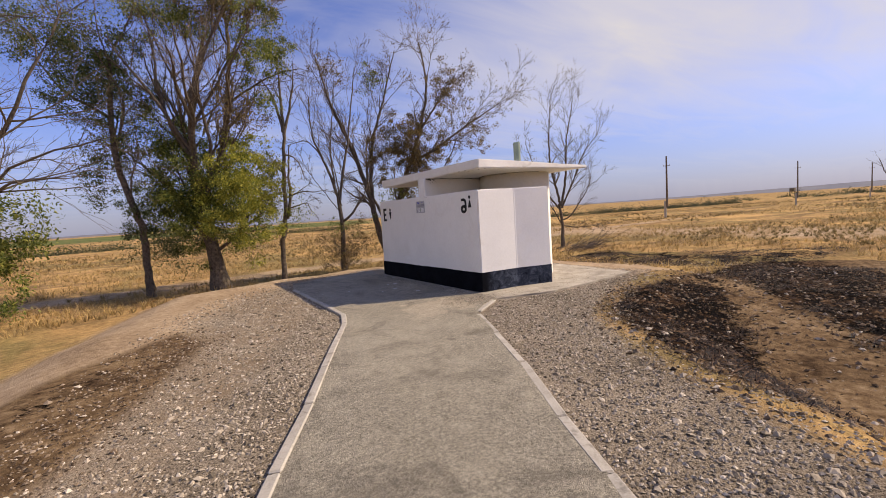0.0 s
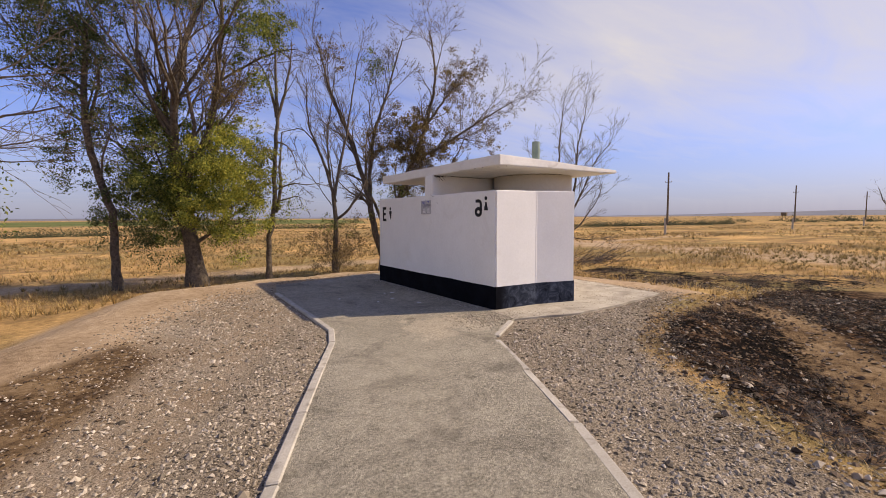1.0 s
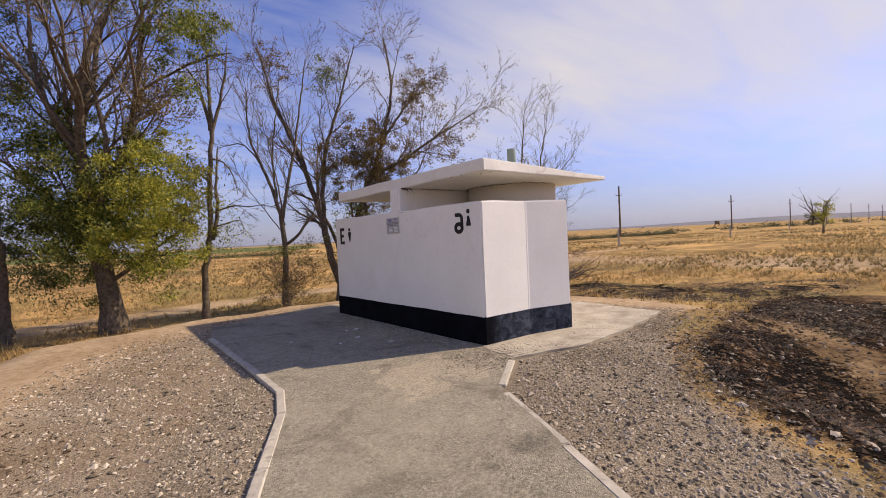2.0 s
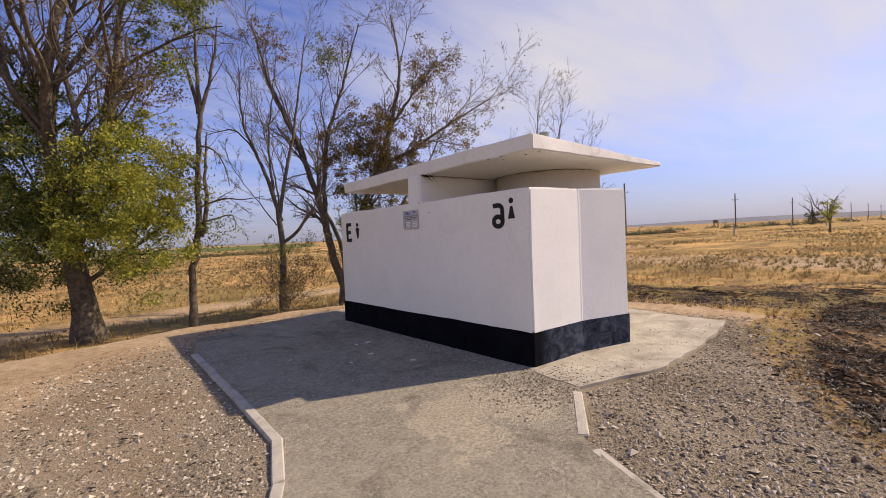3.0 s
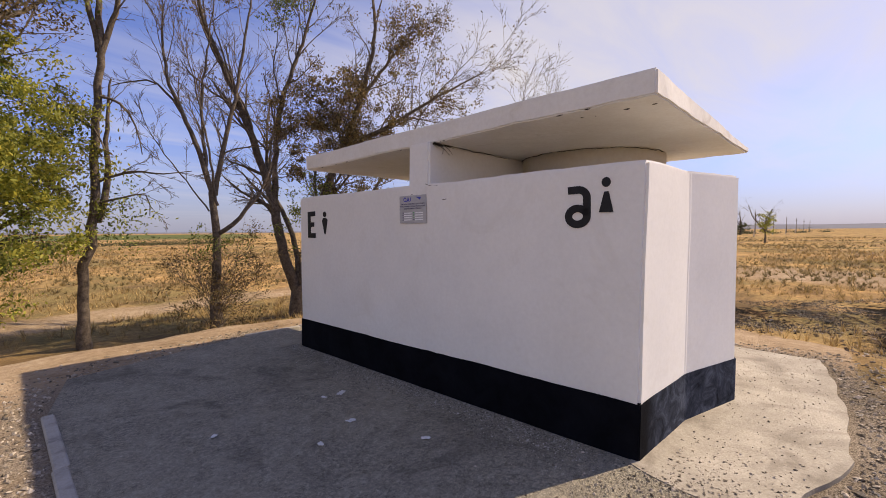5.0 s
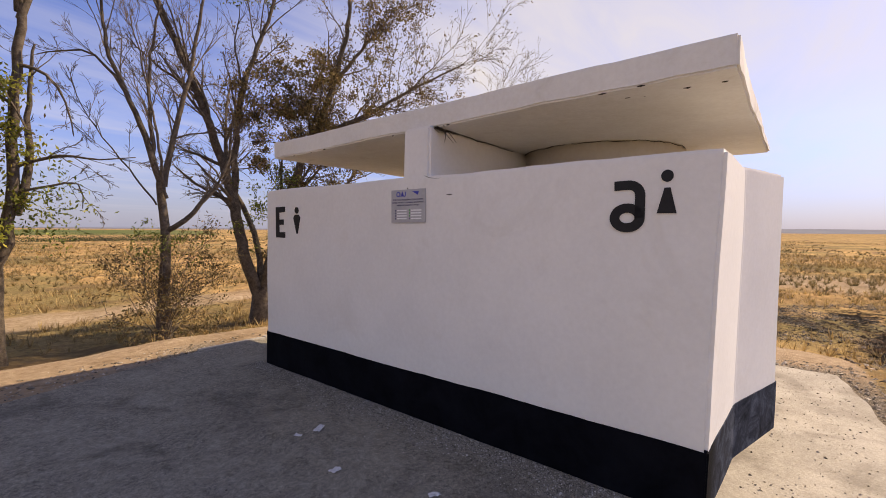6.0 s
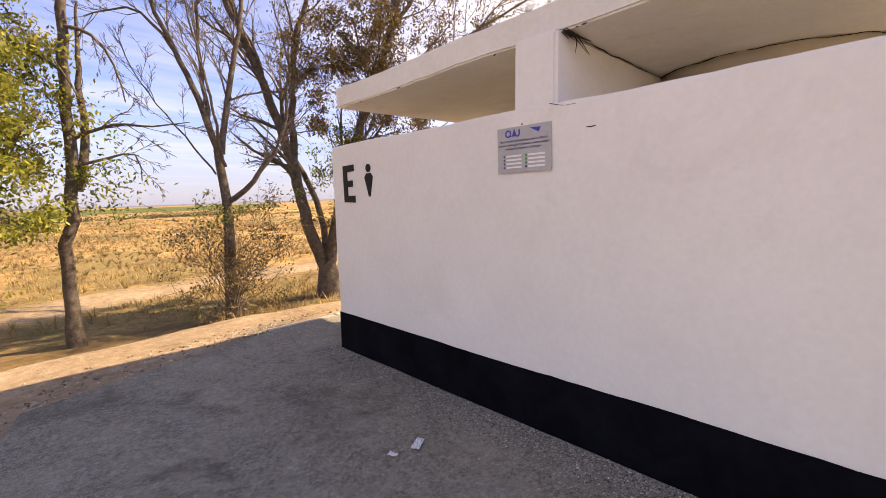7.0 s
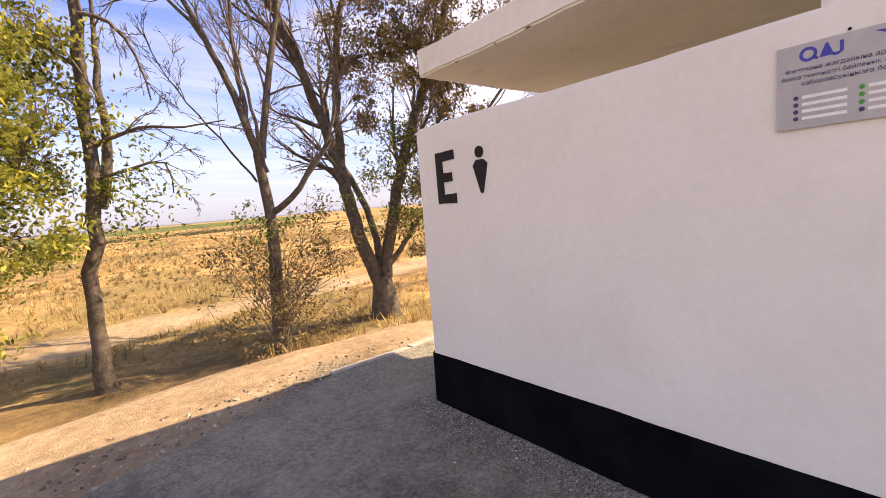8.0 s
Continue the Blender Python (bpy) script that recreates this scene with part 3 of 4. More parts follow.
def tube(verts, faces, pts, radii, sides):
    """Adds a tapered tube along pts to verts and faces."""
    start = len(verts)
    for i, (p, r) in enumerate(zip(pts, radii)):
        d = (pts[min(i + 1, len(pts) - 1)] - pts[max(i - 1, 0)]).normalized()
        a = d.cross(Vector((0.3, 0.2, 1)) if abs(d.z) < 0.9 else Vector((1, 0, 0))).normalized()
        b = d.cross(a)
        for k in range(sides):
            w = 2 * math.pi * k / sides
            verts.append(p + (a * math.cos(w) + b * math.sin(w)) * r)
    for i in range(len(pts) - 1):
        for k in range(sides):
            m = (k + 1) % sides
            faces.append((start + i * sides + k, start + i * sides + m, start + (i + 1) * sides + m, start + (i + 1) * sides + k))


def joint_line():
    pts = [(0.17 + 1.15 * i / 14, 1.886, UNDER - 0.008) for i in range(15)]
    pts += [(2.10 + 0.805 * math.cos(a), 1.27 + 0.805 * math.sin(a), UNDER - 0.008) for a in np.linspace(radians(130), radians(270), 30)]
    return pts


crack(joint_line()[:15], 0.003, "joint_crack", "dark crack under the roof slab")
crack(joint_line()[15:], 0.003, "joint_crack", "dark crack under the roof slab")


crack([(-0.014, 1.92, 1.955), (-0.016, 1.87, 1.935), (-0.017, 1.82, 1.925), (-0.017, 1.76, 1.922)], 0.0018, "joint_crack", "dark crack beside the pillar's foot")
crack([(-0.016, 1.70, 1.800), (-0.018, 1.68, 1.795), (-0.016, 1.65, 1.797)], 0.0022, "chip", "small dark chip in the wall's plaster")


def debris():
    rng = random.Random(8)
    v, f = [], []
    for i in range(26):
        p = Vector((0.03 + rng.uniform(0, 0.16), 1.87 + rng.uniform(-0.02, 0.01), UNDER - rng.uniform(0, 0.02)))
        q = p + Vector((rng.uniform(-0.02, 0.12), rng.uniform(-0.05, 0.0), -rng.uniform(0.01, 0.12 if i % 6 == 0 else 0.04)))
        tube(v, f, [p, p.lerp(q, 0.5) + Vector((0.01, 0, 0)), q], [0.004, 0.003, 0.0015], 4)
    tagged(raw("debris", v, f, DARK, toilet), "dark twigs stuck under the roof")


debris()


def spalls():
    """Chipped dark spots along the slab's lower edges."""
    rng = random.Random(3)
    for i in range(13):
        y = rng.uniform(0.1, 4.1)
        c = Vector((0.035 * y + rng.uniform(0, 0.015), y, UNDER - 0.002)) if i % 3 else Vector((rng.uniform(0.08, 0.3), rng.uniform(-0.02, 0.5), UNDER - 0.003))
        bm = bmesh.new()
        bmesh.ops.create_icosphere(bm, subdivisions=1, radius=1)
        sx, sy, sz = rng.uniform(0.002, 0.005), rng.uniform(0.008, 0.03), 0.005
        for v in bm.verts:
            v.co = Vector((v.co.x * sx * rng.uniform(0.6, 1.3), v.co.y * sy * rng.uniform(0.6, 1.3), v.co.z * sz)) + c
        part("spall", bm, DARK, toilet)


spalls()


# ---- painted marks and the plate, on the front wall's face ----


def on_face(y, z, proud=0.0):
    """A pose on the wall's face: local x runs along the wall towards its near end, local y up, local z out."""
    up, near = z / TOP, 1 - y / LEN
    out = proud + (0.040 * near - 0.012 * (1 - near)) * up
    return BASE @ Matrix(((0, 0, -1, -out), (-1, 0, 0, y - 0.03 * near * near * up), (0, 1, 0, z), (0, 0, 0, 1)))


def solid(polys, depth):
    bm = bmesh.new()
    for poly in polys:
        f = bm.faces.new([bm.verts.new((x, y, 0)) for x, y in poly])
        r = bmesh.ops.extrude_face_region(bm, geom=[f])
        for v in r["geom"]:
            if isinstance(v, bmesh.types.BMVert):
                v.co.z += depth
    bmesh.ops.recalc_face_normals(bm, faces=bm.faces[:])
    return bm


def stroke(pts, width):
    """Quads of a broad brush stroke along pts."""
    left, right = [], []
    for i, p in enumerate(pts):
        a, b = Vector(pts[max(0, i - 1)]), Vector(pts[min(len(pts) - 1, i + 1)])
        d = (b - a).normalized()
        n = Vector((-d.y, d.x)) * width / 2
        left.append(Vector(p) + n), right.append(Vector(p) - n)
    return [[left[i], left[i + 1], right[i + 1], right[i]] for i in range(len(pts) - 1)]


def arc(cx, cy, rx, ry, a0, a1, n):
    return [(cx + rx * math.cos(radians(a)), cy + ry * math.sin(radians(a))) for a in np.linspace(a0, a1, n)]


def mark(name, bm, y, z, label):
    ob = part(name, bm, MARK)
    ob.matrix_world = on_face(y, z, -0.008)
    tagged(ob, label, "painted sign", "painted toilet marks")


def painted_marks():
    # the letter schwa: a stroke from the top left, down the back, round the bowl
    pts = [(-0.075, 0.115), (0.0, 0.117)] + arc(0.0, 0.062, 0.062, 0.055, 80, 0, 7) + arc(-0.005, -0.065, 0.067, 0.055, 0, -360, 26)
    mark("painted_letter", solid(stroke(pts, 0.052), 0.013), 6.86 - 6.435 + 0.004, 1.675, "black painted letter schwa on the white wall")
    e = [[(-0.09, -0.165), (-0.03, -0.165), (-0.03, 0.165), (-0.09, 0.165)], [(-0.03, 0.105), (0.085, 0.11), (0.085, 0.168), (-0.03, 0.165)],
         [(-0.03, -0.028), (0.055, -0.025), (0.055, 0.03), (-0.03, 0.03)], [(-0.03, -0.165), (0.085, -0.168), (0.085, -0.105), (-0.03, -0.108)]]
    mark("painted_letter", solid(e, 0.013), 10.43 - 6.435, 1.61, "black painted letter E on the white wall")
    w = [arc(0.0, 0.097, 0.030, 0.032, 0, 340, 18), [(-0.047, -0.10), (0.047, -0.10), (0.016, 0.035), (-0.012, 0.035)]]
    mark("painted_symbol", solid(w, 0.013), 6.672 - 6.435, 1.733, "black ladies symbol, disc over a cone")
    m = [arc(0.0, 0.117, 0.034, 0.034, 0, 340, 18), [(-0.058, 0.04), (-0.03, 0.072), (0.03, 0.072), (0.06, 0.045), (0.012, -0.125), (-0.005, -0.125)]]
    mark("painted_symbol", solid(m, 0.013), 10.12 - 6.435, 1.615, "black gents symbol, disc over a wedge")


painted_marks()


def words(text, size, material, parent, x, y, name="words"):
    cu = bpy.data.curves.new(name, "FONT")
    cu.body, cu.size, cu.extrude, cu.align_x = text, size, 0.0004, "CENTER"
    tmp = new(name, cu)
    me = bpy.data.meshes.new_from_object(tmp.evaluated_get(bpy.context.evaluated_depsgraph_get()))
    bpy.data.objects.remove(tmp)
    me.materials.clear()
    me.materials.append(material)
    ob = new(name, me)
    ob.parent = parent
    ob.location = (x, y, 0.0052)
    return ob


def flat(name, polys, material, parent, depth=0.0008, z=0.0044):
    ob = part(name, solid(polys, depth), material, parent)
    ob.location = (0, 0, z)
    return ob


def box2(x0, y0, x1, y1):
    return [(x0, y0), (x1, y0), (x1, y1), (x0, y1)]


def information_plate():
    top = thing("information_plate", "grey plastic notice plate with blue heading fixed to the white wall", "sign")
    top.matrix_world = on_face(8.530 - 6.435, 1.728, 0.007)
    W, H = 0.185, 0.132
    bm = solid([box2(-W, -H, W, H)], 0.004)
    part("panel", bm, PLATE, top)
    flat("emblem", stroke(arc(-0.105, 0.096, 0.018, 0.018, 90, 450, 16), 0.009) + [[(-0.096, 0.086), (-0.085, 0.074), (-0.079, 0.079), (-0.090, 0.091)]], BLUE, top)
    flat("emblem", stroke([(-0.026, 0.115), (-0.026, 0.085), (-0.035, 0.078), (-0.046, 0.080)], 0.009), BLUE, top)
    flat("emblem", [[(-0.078, 0.078), (-0.043, 0.078), (-0.058, 0.118), (-0.063, 0.118)]], BLUE, top)
    flat("emblem", [[(0.045, 0.117), (0.12, 0.112), (0.105, 0.085), (0.085, 0.096)]], BLUE, top)
    words("Әжетхана жағдайына арыз-шағым", 0.0195, INK, top, 0, 0.046)
    words("болса төмендегі байланыс нөмірлеріне", 0.0180, INK, top, 0, 0.024)
    words("хабарласуыңызға болады", 0.0195, INK, top, 0, 0.002)
    for k in range(4):
        y = -0.035 - 0.022 * k
        flat("bullet", [arc(-0.135, y, 0.007, 0.007, 0, 330, 12)], INK, top)
        flat("line", [box2(-0.12, y - 0.005, -0.012, y + 0.005)], BARS, top)
        flat("bullet", [arc(0.02, y, 0.007, 0.007, 0, 330, 12)], GREEN if k < 3 else INK, top)
        flat("line", [box2(0.034, y - 0.005, 0.145, y + 0.005)], BARS, top)
    bm = bmesh.new()
    bmesh.ops.create_cone(bm, cap_ends=True, segments=10, radius1=0.005, radius2=0.003, depth=0.006)
    nail = part("nail", bm, DARK, top)
    nail.location = (-0.01, 0.142, 0.0)


information_plate()

# ---- the vent pipe ----
def vent():
    bm = bmesh.new()
    n = 20
    for r, cap in ((0.085, False), (0.072, False)):
        bmesh.ops.create_cone(bm, cap_ends=False, segments=n, radius1=r, radius2=r, depth=0.78, matrix=Matrix.Translation((0, 0, 0.39)))
    top = [e for e in bm.edges if all(abs(v.co.z - 0.78) < 1e-4 for v in e.verts)]
    bmesh.ops.bridge_loops(bm, edges=top)
    ob = part("vent_pipe", bm, PIPE)
    ob.location = (8.2, 8.0, 2.40)
    tagged(ob, "green-grey vent pipe standing on the toilet roof", "pipe")


vent()


# ---- trees ----
RIGHT, AHEAD = Vector((0.82, -0.57, 0)), Vector((0.57, 0.82, 0))


def local(p):
    return RIGHT * p[0] + AHEAD * p[1] + Vector((0, 0, p[2]))


def branch(rng, wood, twigs, ends, p, d, length, r, level, last, spread, lift, kids):
    n = max(3, min(9, int(length / 0.22)))
    pts, radii = [p.copy()], [r]
    d = d.normalized()
    for i in range(n):
        d = (d + Vector((rng.gauss(0, 1), rng.gauss(0, 1), rng.gauss(0, 1))) * 0.15 + Vector((0, 0, lift))).normalized()
        p = p + d * (length / n)
        pts.append(p.copy())
        radii.append(max(0.0028, r * (1 - 0.72 * (i + 1) / n)))
    (wood if r > 0.022 else twigs).append((pts, radii))
    if level >= last - 1:
        ends.append(pts)
    if level < last:
        k = kids[min(level, len(kids) - 1)]
        for j in range(k):
            f = rng.uniform(0.22, 1.0)
            i = min(n - 1, int(f * n))
            base_d = (pts[i + 1] - pts[i]).normalized()
            side = Vector((rng.gauss(0, 1), rng.gauss(0, 1), rng.gauss(0, 0.6)))
            side = (side - base_d * side.dot(base_d)).normalized()
            a = radians(rng.uniform(22, spread))
            nd = base_d * math.cos(a) + side * math.sin(a)
            branch(rng, wood, twigs, ends, pts[i].lerp(pts[i + 1], rng.random()), nd, length * rng.uniform(0.32, 0.62) * (1.15 - 0.5 * f), max(0.004, radii[i] * 0.55), level + 1, last, spread, lift * 0.6, kids)


def tube_mesh(name, runs, material, parent, sides, label="", kind=""):
    v, f = [], []
    for pts, radii in runs:
        tube(v, f, pts, radii, sides)
    if v:
        tagged(raw(name, v, f, material, parent, smooth=sides > 4), label, kind=kind)


def leaf_mesh(name, centres, size, material, parent, seed, droop=0.0, label=""):
    """One small bent diamond for each centre."""
    rng = np.random.default_rng(seed)
    c = np.asarray(centres, float)
    n = len(c)
    d = rng.normal(size=(n, 3))
    d[:, 2] -= droop
    d /= np.linalg.norm(d, axis=1)[:, None]
    s = rng.normal(size=(n, 3))
    s -= (s * d).sum(1)[:, None] * d
    s /= np.linalg.norm(s, axis=1)[:, None]
    L = size * rng.uniform(0.6, 1.35, n)[:, None]
    v = np.stack([c - d * L * 0.5, c + s * L * 0.21, c + d * L * 0.5, c - s * L * 0.21], 1).reshape(-1, 3)
    me = bpy.data.meshes.new(name)
    me.vertices.add(4 * n)
    me.vertices.foreach_set("co", v.ravel())
    me.loops.add(4 * n)
    me.loops.foreach_set("vertex_index", np.arange(4 * n))
    me.polygons.add(n)
    me.polygons.foreach_set("loop_start", np.arange(n) * 4)
    me.update(calc_edges=True)
    me.materials.append(material)
    ob = new(name, me)
    ob.parent = parent
    return tagged(ob, label, kind="stuff")


def cloud(rng, centre, radii, count, clumps, tight):
    """Leaf places gathered in clumps through an egg-shaped crown."""
    hubs = rng.normal(size=(clumps, 3))
    hubs /= np.linalg.norm(hubs, axis=1)[:, None]
    hubs *= (rng.uniform(0.05, 1.15, clumps) ** 0.6)[:, None]
    hubs = hubs * np.array(radii)
    pick = rng.integers(0, clumps, count)
    p = hubs[pick] + rng.normal(size=(count, 3)) * tight * 0.8 * rng.uniform(0.5, 1.3, clumps)[pick][:, None] * np.array([1, 1, 0.8])
    return np.array(local(centre)) + p @ np.array([RIGHT, AHEAD, (0, 0, 1)])


def bent(rng, pts):
    """A smooth, slightly crooked run through pts."""
    out = []
    n = len(pts)
    for i in range(n - 1):
        p0, p1, p2, p3 = pts[max(0, i - 1)], pts[i], pts[i + 1], pts[min(n - 1, i + 2)]
        k = max(2, int((p2 - p1).length / 0.16))
        for j in range(k):
            t = j / k
            q = 0.5 * (2 * p1 + (p2 - p0) * t + (2 * p0 - 5 * p1 + 4 * p2 - p3) * t * t + (3 * p1 - p0 - 3 * p2 + p3) * t ** 3)
            out.append(q + Vector((rng.gauss(0, 1), rng.gauss(0, 1), 0)) * 0.011)
    return out + [pts[-1]]


def tree(name, at, label, trunk, r0, limbs, clouds=(), seed=1, last=3, spread=52, lift=0.05, kids=(7, 5, 4), twig_leaves=0, twig_mat=None, bark=None, leaf=0.075, base=(), stems=()):
    top = thing(name, label, "tree", at)
    rng, nrng = random.Random(seed), np.random.default_rng(seed)
    stem = [local(p) for p in trunk]
    fine = []
    for a, b in zip(stem, stem[1:]):
        k = max(1, int((b - a).length / 0.25))
        fine += [a.lerp(b, i / k) + Vector((rng.gauss(0, 1), rng.gauss(0, 1), 0)) * 0.012 for i in range(k)]
    fine.append(stem[-1])
    n = len(fine)
    radii = [r0 * (1 - 0.42 * i / n) * (1 + 0.45 * max(0, 1 - i / 2.2)) for i in range(n)]
    fine[0].z -= 0.12
    twigs, ends = [], []
    tube_mesh("trunk", [(fine, radii)], bark or BARK, top, 12)
    for f, d, length, r in limbs:
        i = min(n - 1, int(f * (n - 1)))
        wood = []
        branch(rng, wood, twigs, ends, fine[i].copy(), local(d), length, r, 0, last, spread, lift, kids)
        tube_mesh("limb", wood, bark or BARK, top, 7)
    for pts, r, count, reach in stems:
        run = bent(rng, [local(p) for p in pts])
        m = len(run)
        rr = [max(0.006, r * (1 - 0.85 * i / m)) for i in range(m)]
        wood = [(run, rr)]
        for _ in range(count):
            i = min(m - 2, int(m * rng.uniform(0.18, 1.0)))
            way = (run[i + 1] - run[i]).normalized()
            side = Vector((rng.gauss(0, 1), rng.gauss(0, 1), rng.gauss(0, 0.5)))
            side = (side - way * side.dot(way)).normalized()
            a = radians(rng.uniform(20, spread))
            branch(rng, wood, twigs, ends, run[i], way * math.cos(a) + side * math.sin(a), reach * rng.uniform(0.45, 1.1), max(0.006, rr[i] * 0.45), 1, last, spread, lift, kids)
        tube_mesh("limb", wood, bark or BARK, top, 7)
    for p, d, length, r in base:
        branch(rng, twigs, twigs, ends, local(p), local(d), length, r, last - 1, last, 60, 0.02, (4,))
    tube_mesh("twig_mass", twigs, DEADWOOD if bark is None else bark, top, 3, kind="stuff")
    if twig_leaves:
        pts = []
        for e in ends:
            for _ in range(twig_leaves):
                q = e[rng.randrange(1, len(e))]
                pts.append((q.x + rng.gauss(0, 0.05), q.y + rng.gauss(0, 0.05), q.z + rng.gauss(0, 0.05)))
        leaf_mesh("foliage", pts, leaf, twig_mat, top, seed, 0.4)
    for j, (centre, rad, count, clumps, tight, material) in enumerate(clouds):
        leaf_mesh("foliage", cloud(nrng, centre, rad, count, clumps, tight), leaf, material, top, seed + 10 + j, 0.5)
    return top


def plant_trees():
    tree("elm_tree", (0.41, 15.57, -0.38), "slender elm with leaning grey trunk and dark leaves", [(0, 0, 0), (-0.03, 0, 2.1), (-0.42, 0, 3.4), (-0.6, 0, 4.7), (-0.5, 0.1, 6.6)], 0.105,
         [(0.55, (-0.5, 0, 1.5), 2.6, 0.045), (0.65, (0.4, 0.2, 1.6), 3.0, 0.045), (0.8, (-0.9, -0.1, 1.0), 2.8, 0.045), (0.95, (0.1, 0.1, 2), 3.0, 0.05), (0.45, (0.5, -0.3, 1.3), 2.2, 0.03)],
         [((-2.1, 0, 7.6), (1.9, 1.2, 1.0), 8599, 75, 0.20, LEAF_DARK), ((-1.0, 0, 5.8), (1.0, 0.9, 1.2), 5556, 50, 0.20, LEAF_DARK), ((-1.0, 0, 3.8), (0.8, 0.6, 1.1), 2732, 37, 0.16, LEAF_DARK)],
         seed=11, twig_leaves=3, twig_mat=LEAF_DARK, leaf=0.07)
    tree("elm_tree", (2.23, 15.12, -0.41), "large elm with thick trunk and dense yellow-green crown", [(0, 0, 0), (-0.12, 0, 1.2), (-0.3, 0, 2.1)], 0.25,
         [(1.0, (-0.55, 0.1, 2), 6.3, 0.12), (1.0, (0.25, 0, 2), 7.6, 0.13), (0.9, (0.8, -0.2, 1.7), 5.0, 0.08), (0.75, (-1.2, 0, 1.0), 3.6, 0.08), (0.65, (1.2, 0.2, 0.7), 2.4, 0.06),
          (0.9, (0.4, 0.6, 1.7), 5.5, 0.09), (0.9, (-0.3, -0.6, 1.6), 5.0, 0.08), (1.0, (-0.1, 0.2, 2), 7.8, 0.11)],
         # Sunlit right side coloured with brighter yellow-green leaves, left side with darker ones.
         [((-0.1, 0, 2.9), (1.9, 1.5, 1.95), 36576, 162, 0.20, LEAF_GREEN), ((1.15, -0.3, 2.9), (1.25, 1.3, 1.9), 23101, 118, 0.17, LEAF_YELLOW), ((-1.5, 0, 2.3), (1.1, 1.0, 1.5), 12513, 75, 0.20, LEAF_DARK),
          ((-1.5, 0, 4.6), (1.3, 1.0, 1.2), 10661, 57, 0.22, LEAF_GREEN), ((-2.8, 0, 6.7), (1.8, 1.1, 1.3), 13328, 70, 0.22, LEAF_DARK), ((-0.6, 0, 8.4), (2.4, 1.2, 0.9), 13328, 75, 0.22, LEAF_GREEN),
          ((2.0, 0, 7.0), (0.8, 0.8, 1.6), 9431, 50, 0.17, LEAF_GREEN), ((1.0, 0, 8.6), (1.7, 1.0, 0.8), 8202, 47, 0.2, LEAF_DRY), ((0.9, 0, 5.4), (1.1, 0.8, 0.9), 3689, 42, 0.2, LEAF_DRY)],
         seed=21, kids=(9, 6, 5), twig_leaves=1, twig_mat=LEAF_DRY, leaf=0.068, spread=40, lift=0.07)
    tree("young_elm_tree", (4.0, 14.48, -0.39), "thin nearly bare elm with a knobbly trunk", [(0, 0, 0), (0, 0, 0.8), (0.02, 0, 1.4), (0.176, 0, 1.72), (0.24, 0, 2.8), (0.3, 0, 4), (0.395, 0, 4.9)], 0.082,
         [(0.29, (-0.4, 0.1, 0.9), 0.3, 0.035)],
         [((-0.5, -0.2, 3.2), (0.6, 0.5, 1.3), 420, 26, 0.16, LEAF_YELLOW), ((0.6, 0, 2.1), (0.5, 0.5, 0.6), 620, 24, 0.14, LEAF_GREEN), ((0.2, -0.1, 3.0), (0.2, 0.2, 1.0), 160, 12, 0.08, LEAF_YELLOW)],
         seed=31, kids=(6, 4, 3), twig_leaves=0, leaf=0.06, lift=0.05, spread=45,
         stems=[([(0.38, 0, 4.8), (0.27, 0, 5.4), (0.1, 0, 6), (-0.225, 0.1, 6.5)], 0.055, 7, 0.9), ([(0.395, 0, 4.9), (0.36, 0.05, 6), (0.385, 0, 7.3)], 0.055, 9, 0.9),
                ([(0.385, 0, 4.7), (0.565, 0, 5.3), (0.805, -0.1, 6.1), (0.865, 0, 6.9)], 0.05, 8, 0.9), ([(0.225, 0.03, 2.1), (0.375, 0.06, 2.7), (0.4, 0.05, 3.6), (0.52, 0, 4.4)], 0.06, 2, 0.7),
                ([(0.365, 0, 4.1), (0.65, 0, 4), (0.863, 0, 3.65), (0.92, 0, 3.2)], 0.026, 9, 0.5), ([(0.258, 0, 2.75), (0.746, 0, 2.92), (1.244, -0.1, 2.88), (1.647, 0, 2.95)], 0.026, 8, 0.6),
                ([(0.24, 0, 2.4), (0.625, 0, 2.5), (0.907, 0.1, 2.55), (0.96, 0.1, 2.2)], 0.022, 6, 0.5), ([(0.23, 0, 3.6), (-0.205, -0.1, 3.9), (-0.605, -0.2, 3.9)], 0.022, 8, 0.6)])
    base = []
    rng = random.Random(4)
    for _ in range(46):
        a = rng.uniform(0, 6.28)
        base.append(((0.08 * math.cos(a), 0.08 * math.sin(a), rng.uniform(0.05, 0.9)), (math.cos(a), math.sin(a), rng.uniform(0.6, 1.8)), rng.uniform(0.7, 1.4), 0.006))
